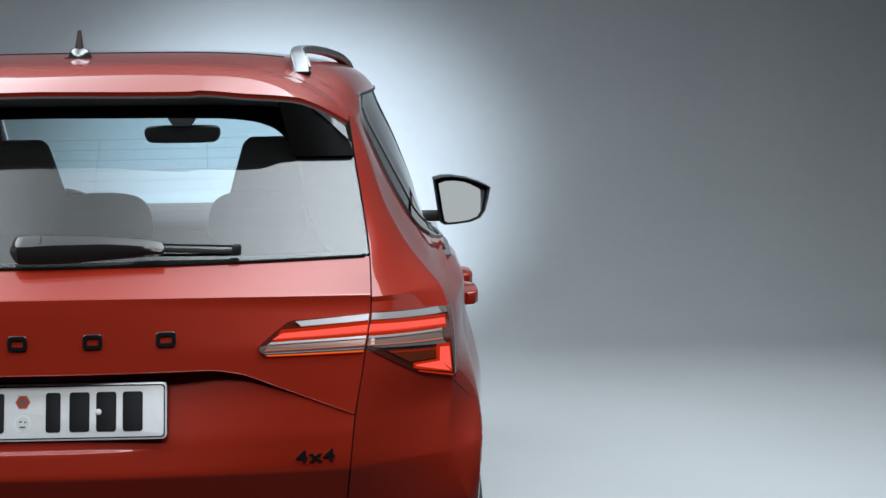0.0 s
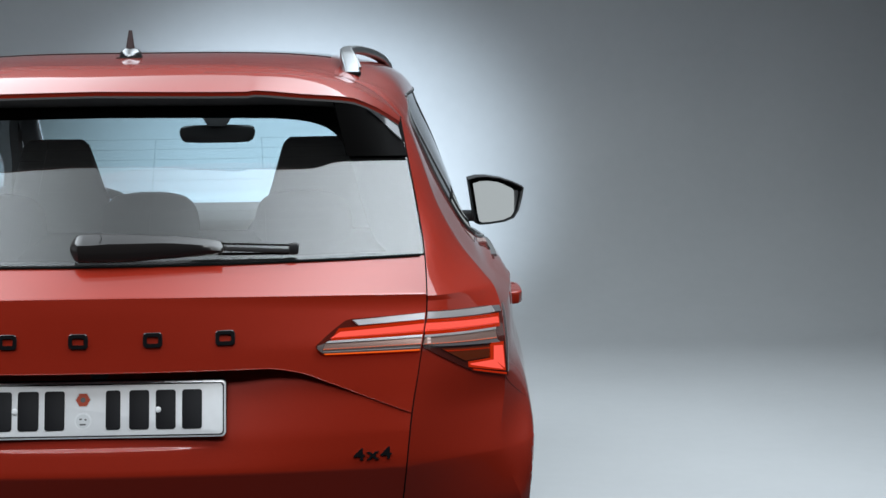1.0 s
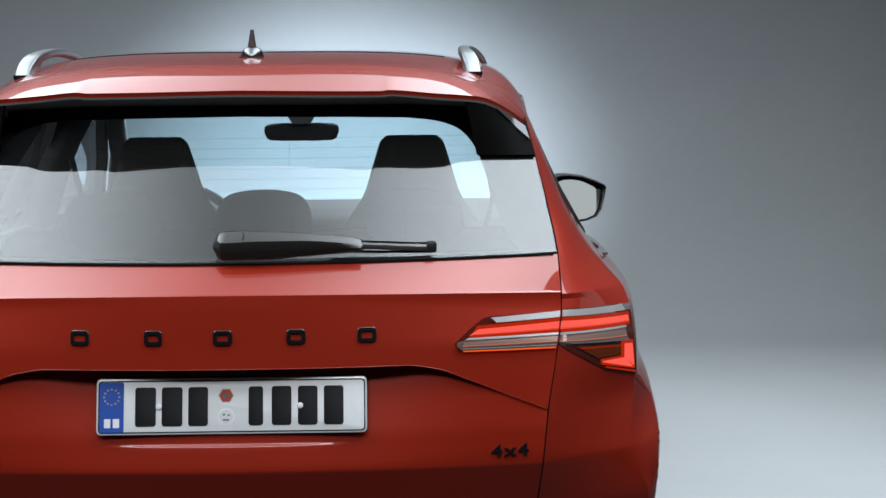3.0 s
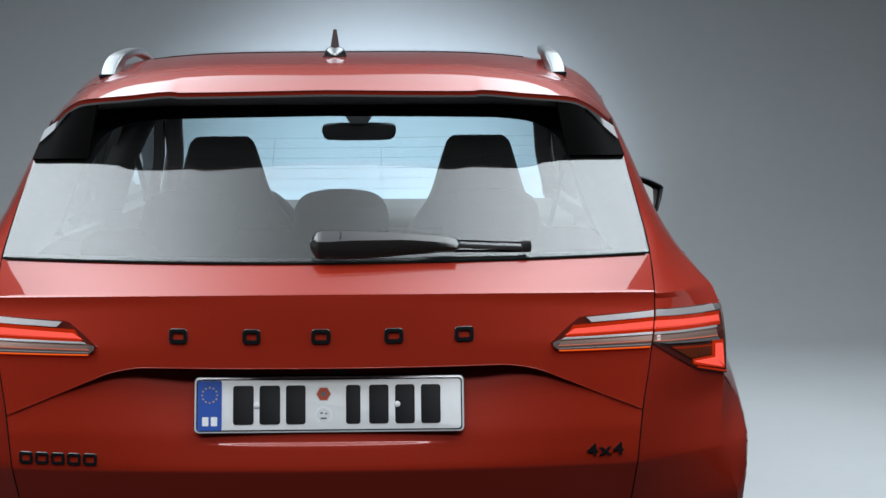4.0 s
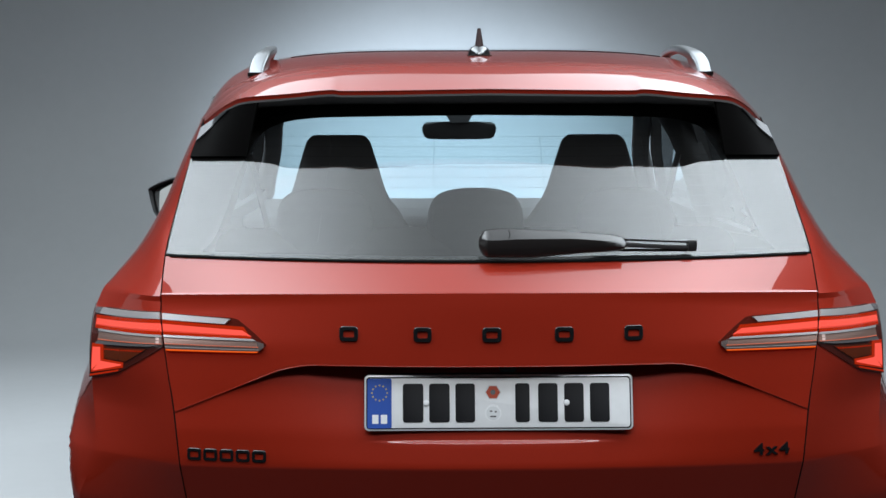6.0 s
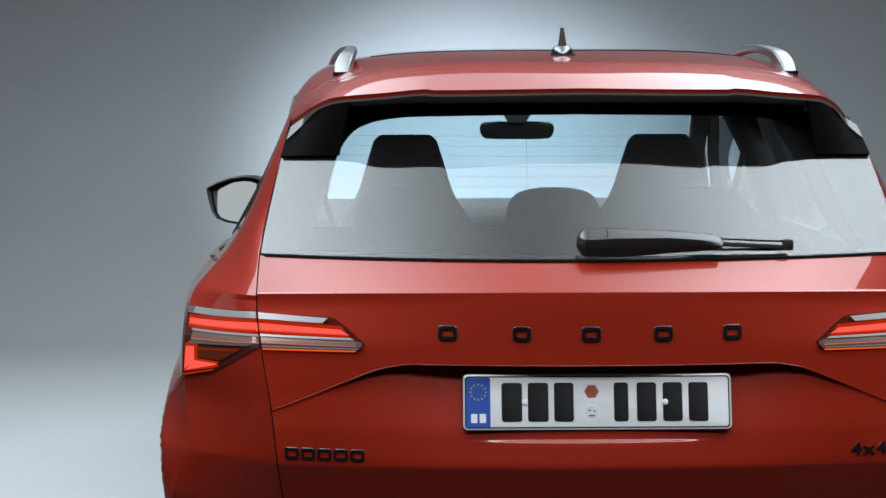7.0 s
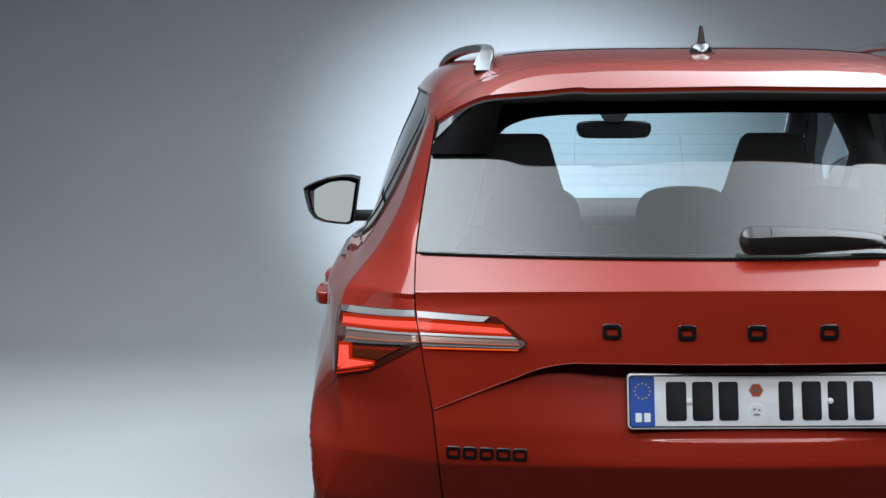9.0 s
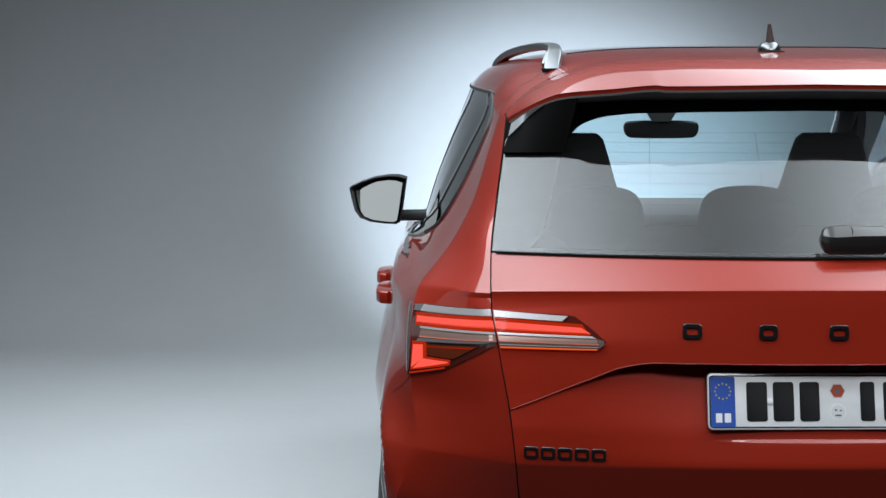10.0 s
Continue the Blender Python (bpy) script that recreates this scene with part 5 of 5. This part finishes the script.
# ---- wheels, arches, sills ----
def wheel(s, y):
    def ring(r, x, n=48):
        return [Vector((s * x, y + 1.012 * r * math.cos(2 * math.pi * k / n), WHEEL_Z + ZP + 1.012 * r * math.sin(2 * math.pi * k / n))) for k in range(n)]

    def loft(rows, n=48):
        return [v for r in rows for v in r], [(i * n + k, i * n + (k + 1) % n, (i + 1) * n + (k + 1) % n, (i + 1) * n + k) for i in range(len(rows) - 1) for k in range(n)]
    x1 = 0.888
    t = part("wheel", loft([ring(0.225, x1 - 0.19), ring(0.31, x1 - 0.2), ring(0.33, x1 - 0.185), ring(0.335, x1 - 0.11), ring(0.331, x1 - 0.03), ring(0.305, x1), ring(0.26, x1 + 0.004), ring(0.232, x1 - 0.01)]), TYRE, car, "black tyre on a grey alloy wheel", 40)
    part("rim", loft([ring(0.232, x1 - 0.01), ring(0.225, x1 - 0.012), ring(0.215, x1 - 0.03), ring(0.21, x1 - 0.19)]), RIM, t)
    for k in range(5):
        a = 2 * math.pi * k / 5 + 0.3
        bm = block((-0.012, 0.03, -0.028), (0.012, 0.222, 0.028), 0.006)
        bmesh.ops.transform(bm, matrix=Matrix.Translation((s * (x1 - 0.03), y, WHEEL_Z + ZP)) @ Matrix.Rotation(a, 4, "X"), verts=bm.verts)
        part("spoke", bm, RIM, t)
    part("hub", loft([ring(0.055, x1 - 0.05), ring(0.055, x1 - 0.018), ring(0.045, x1 - 0.012), ring(0.002, x1 - 0.012)]), RIM, t)
    part("brake_disc", loft([ring(0.16, x1 - 0.09), ring(0.16, x1 - 0.1), ring(0.04, x1 - 0.1)]), GRAIN, t)


def arch(s, y):
    """The glossy black lip round a wheel opening, standing proud of the skin."""
    vt, fc = [], []
    rows = lin(-12, 192, 60)
    prof = ((0.010, 0.0005), (0.009, 0.005), (0.003, 0.011), (-0.008, 0.012), (-0.013, 0.008), (-0.014, -0.10))
    for t in rows:
        a = radians(t)
        py, pz = y + ARCH_R * math.cos(a), WHEEL_Z + ARCH_R * math.sin(a)
        x = flank(py, pz)
        for r, out in prof:
            vt.append(Vector((s * (x + out * (0.25 + 0.75 * ease(-pz, 0.20, 0.34))), py + r * math.cos(a), pz + ZP + r * math.sin(a))))
    n = len(prof)
    for i in range(len(rows) - 1):
        for k in range(n - 1):
            fc.append((n * i + k, n * i + k + 1, n * i + n + 1 + k, n * i + n + k))
    raw_part("arch_trim", oriented((vt, fc), (s, 0, 0)), ARCH, car, "glossy black wheel arch trim", 50)


ARCH = mat("arch_plastic", (0.10, 0.10, 0.103), 0.3, coat=1.0)
for s in (-1, 1):
    for y in WHEEL_Y:
        wheel(s, y)
        arch(s, y)
    part("sill", block((s * 0.80 - 0.06, 1.16, ZP + SILL - 0.03), (s * 0.80 + 0.075, 3.03, ZP + SILL + 0.07), 0.02), GRAIN, car, "black plastic sill")
part("rear_bumper", block((-0.60, -0.02, ZP - 0.62), (0.60, 0.30, ZP - 0.301), 0.03), GRAIN, car, "black lower rear bumper")
part("underbody", block((-0.70, 0.25, ZP - 0.70), (0.70, 4.0, ZP - 0.55), 0.03), GRAIN, car, "dark underbody")


# ---- cabin ----
def cushion(lo, hi, r):
    return block(lo, hi, r, 4)


def front_seat(cx):
    seat = part("front_seat", cushion((cx - 0.25, 1.85, ZP - 0.36), (cx + 0.25, 2.38, ZP - 0.22), 0.05), CLOTH, car, "dark cloth front seat")
    wide = curve_of((-0.25, 0.235), (0.10, 0.235), (0.20, 0.185), (0.25, 0.150), (0.29, 0.132), (0.345, 0.116), (0.42, 0.093), (0.444, 0.086))

    def back(u, z):
        a = 2 * math.pi * u
        w = wide(z)
        h = 0.055 if z < 0.25 else 0.048
        k = 1 - max(0, (z - 0.418) / 0.024) ** 2 * 0.20
        c, q = math.cos(a), math.sin(a)
        return (cx + w * k * math.copysign(abs(c) ** 0.4, c), 1.81 - 0.12 * (z - 0.1) + h * k * math.copysign(abs(q) ** 0.6, q), z + ZP)
    vt, fc = sheet(back, lin(0, 1, 28), lin(-0.25, 0.40, 22) + [0.412, 0.424, 0.434, 0.440])
    fc.append(tuple(len(vt) - 29 + k for k in range(28)))
    part("backrest", (vt, fc), CLOTH, seat)


for cx in (-0.369, 0.369):
    front_seat(cx)


def headrest(cx):
    """A padded head restraint: straight flanks under a domed top, soft at every edge."""
    half = curve_of((0.18, 0.112), (0.23, 0.119), (0.27, 0.118), (0.30, 0.112), (0.32, 0.101), (0.333, 0.084), (0.340, 0.060), (0.343, 0.035))

    def fn(u, z):
        a = 2 * math.pi * u
        c, q = math.cos(a), math.sin(a)
        d = 0.052 * (1 - 0.55 * ease(z, 0.30, 0.343))
        return (cx + half(z) * math.copysign(abs(c) ** 0.55, c), 0.97 + d * math.copysign(abs(q) ** 0.8, q), z + ZP)
    zs = lin(0.18, 0.30, 8) + [0.308, 0.316, 0.323, 0.329, 0.334, 0.338, 0.341, 0.343]
    vt, fc = sheet(fn, lin(0, 1, 32), zs)
    fc.append(tuple(len(vt) - 33 + k for k in range(32)))
    return vt, fc


def rear_bench():
    b = part("rear_seat", cushion((-0.66, 0.98, ZP - 0.36), (0.66, 1.45, ZP - 0.2), 0.05), CLOTH, car, "dark cloth rear bench seat")
    part("backrest", cushion((-0.64, 0.92, ZP - 0.25), (0.64, 1.06, ZP + 0.245), 0.05), CLOTH, b)
    for x in (0.0, -0.37, 0.37):
        part("headrest", headrest(x), CLOTH, b)


rear_bench()
part("dashboard", cushion((-0.78, 2.40, ZP - 0.20), (0.78, 3.20, ZP + 0.148), 0.04), TRIM, car, "dark dashboard")
part("cabin_floor", block((-0.70, 0.30, ZP - 0.52), (0.70, 2.8, ZP - 0.40), 0.02), TRIM, car, "dark cabin floor")
part("parcel_shelf", block((-0.58, 0.20, ZP + 0.15), (0.58, 0.90, ZP + 0.17), 0.008), TRIM, car, "dark luggage cover")
ringp = [Vector((-0.37 + 0.185 * math.cos(a), 2.36 + 0.06 * math.sin(a), ZP + 0.07 + 0.175 * math.sin(a))) for a in [2 * math.pi * k / 32 for k in range(33)]]
part("steering_wheel", sweep(ringp, lambda i: rounded(0.03, 0.03, 0.012, 3), False), TRIM, car, "black steering wheel")


def inner_mirror():
    top = [(-0.108, 0.0275), (-0.06, 0.0300), (0.06, 0.0300), (0.108, 0.0275), (0.121, 0.022), (0.126, 0.010), (0.125, -0.004), (0.118, -0.020), (0.106, -0.0275),
           (0.06, -0.0295), (-0.06, -0.0295), (-0.106, -0.0275), (-0.118, -0.020), (-0.125, -0.004), (-0.126, 0.010), (-0.121, 0.022)]
    m = part("inner_mirror", slab(top, lambda a, b, c: Vector((0.003 + a, 2.69 - c, ZP + 0.417 + b)), 0.035, 0.006), BLACK, car, "black interior mirror")
    bm = slab([(-0.026, 0), (0.032, 0), (0.046, 0.022), (0.070, 0.060), (-0.064, 0.060), (-0.040, 0.022)], lambda a, b, c: Vector((a, 2.70 - c, ZP + 0.444 + b)), 0.05)
    part("mount", bm, TRIM, m)


inner_mirror()


def door_trims(s):
    def fn(u, v):
        return (s * (flank(u, 0.17) - 0.075), u, -0.45 + 0.637 * v)
    raw_part("door_trim", oriented(lifted(sheet(fn, lin(0.5, 3.15, 18), lin(0, 1, 4))), (-s, 0, 0)), TRIM, car, "dark inner door trim", 40, None, 0.03)


def pillar_trims(s):
    """The wide inner lining of the rear pillar and quarter, and the capping along the window sill."""
    def lining(u, v):
        y = 0.50 + 0.72 * u + 0.06 * v * u
        z = 0.15 + 0.385 * v
        return (s * (flank(y, eaves(y, z)) - 0.055), y + 0.18 * (v - 0.3) * (1 - u), z)
    raw_part("pillar_trim", oriented(lifted(sheet(lining, lin(0, 1, 10), lin(0, 1, 10))), (-s, 0, 0)), TRIM, car, "dark inner lining of the rear pillar", 40, None, 0.012)

    # the middle pillar's padded trim with the belt in front of it
    def middle(u, v):
        a = math.pi * u
        z = 0.12 + 0.43 * v
        y = 1.98 - 0.10 * math.cos(a) - 0.05 * v
        return (s * (flank(y, eaves(y, z)) - 0.02 - 0.075 * math.sin(a) ** 0.6), y, z)
    raw_part("pillar_trim", oriented(lifted(sheet(middle, lin(0, 1, 14), lin(0, 1, 10))), (-s, 0, 0)), TRIM, car, "dark padded trim of the middle pillar", 40)
    belt_path = [Vector((s * (0.655 - 0.10 * t), 1.93 - 0.02 * t, ZP + 0.44 - 0.42 * t)) for t in lin(0, 1, 8)]
    part("seat_belt", sweep(belt_path, lambda i: rounded(0.046, 0.003, 0.001, 2)), TRIM, car, "black seat belt hanging from the pillar")

    def capping(u, v):
        return (s * (flank(u, 0.17) - 0.085 + 0.075 * v), u, belt(u) + 0.004)
    raw_part("sill_capping", oriented(lifted(sheet(capping, lin(0.9, 3.1, 20), lin(0, 1, 2))), (0, 0, 1)), TRIM, car, "dark capping along the window sill", 40, None, 0.006)


for s in (-1, 1):
    door_trims(s)
    pillar_trims(s)
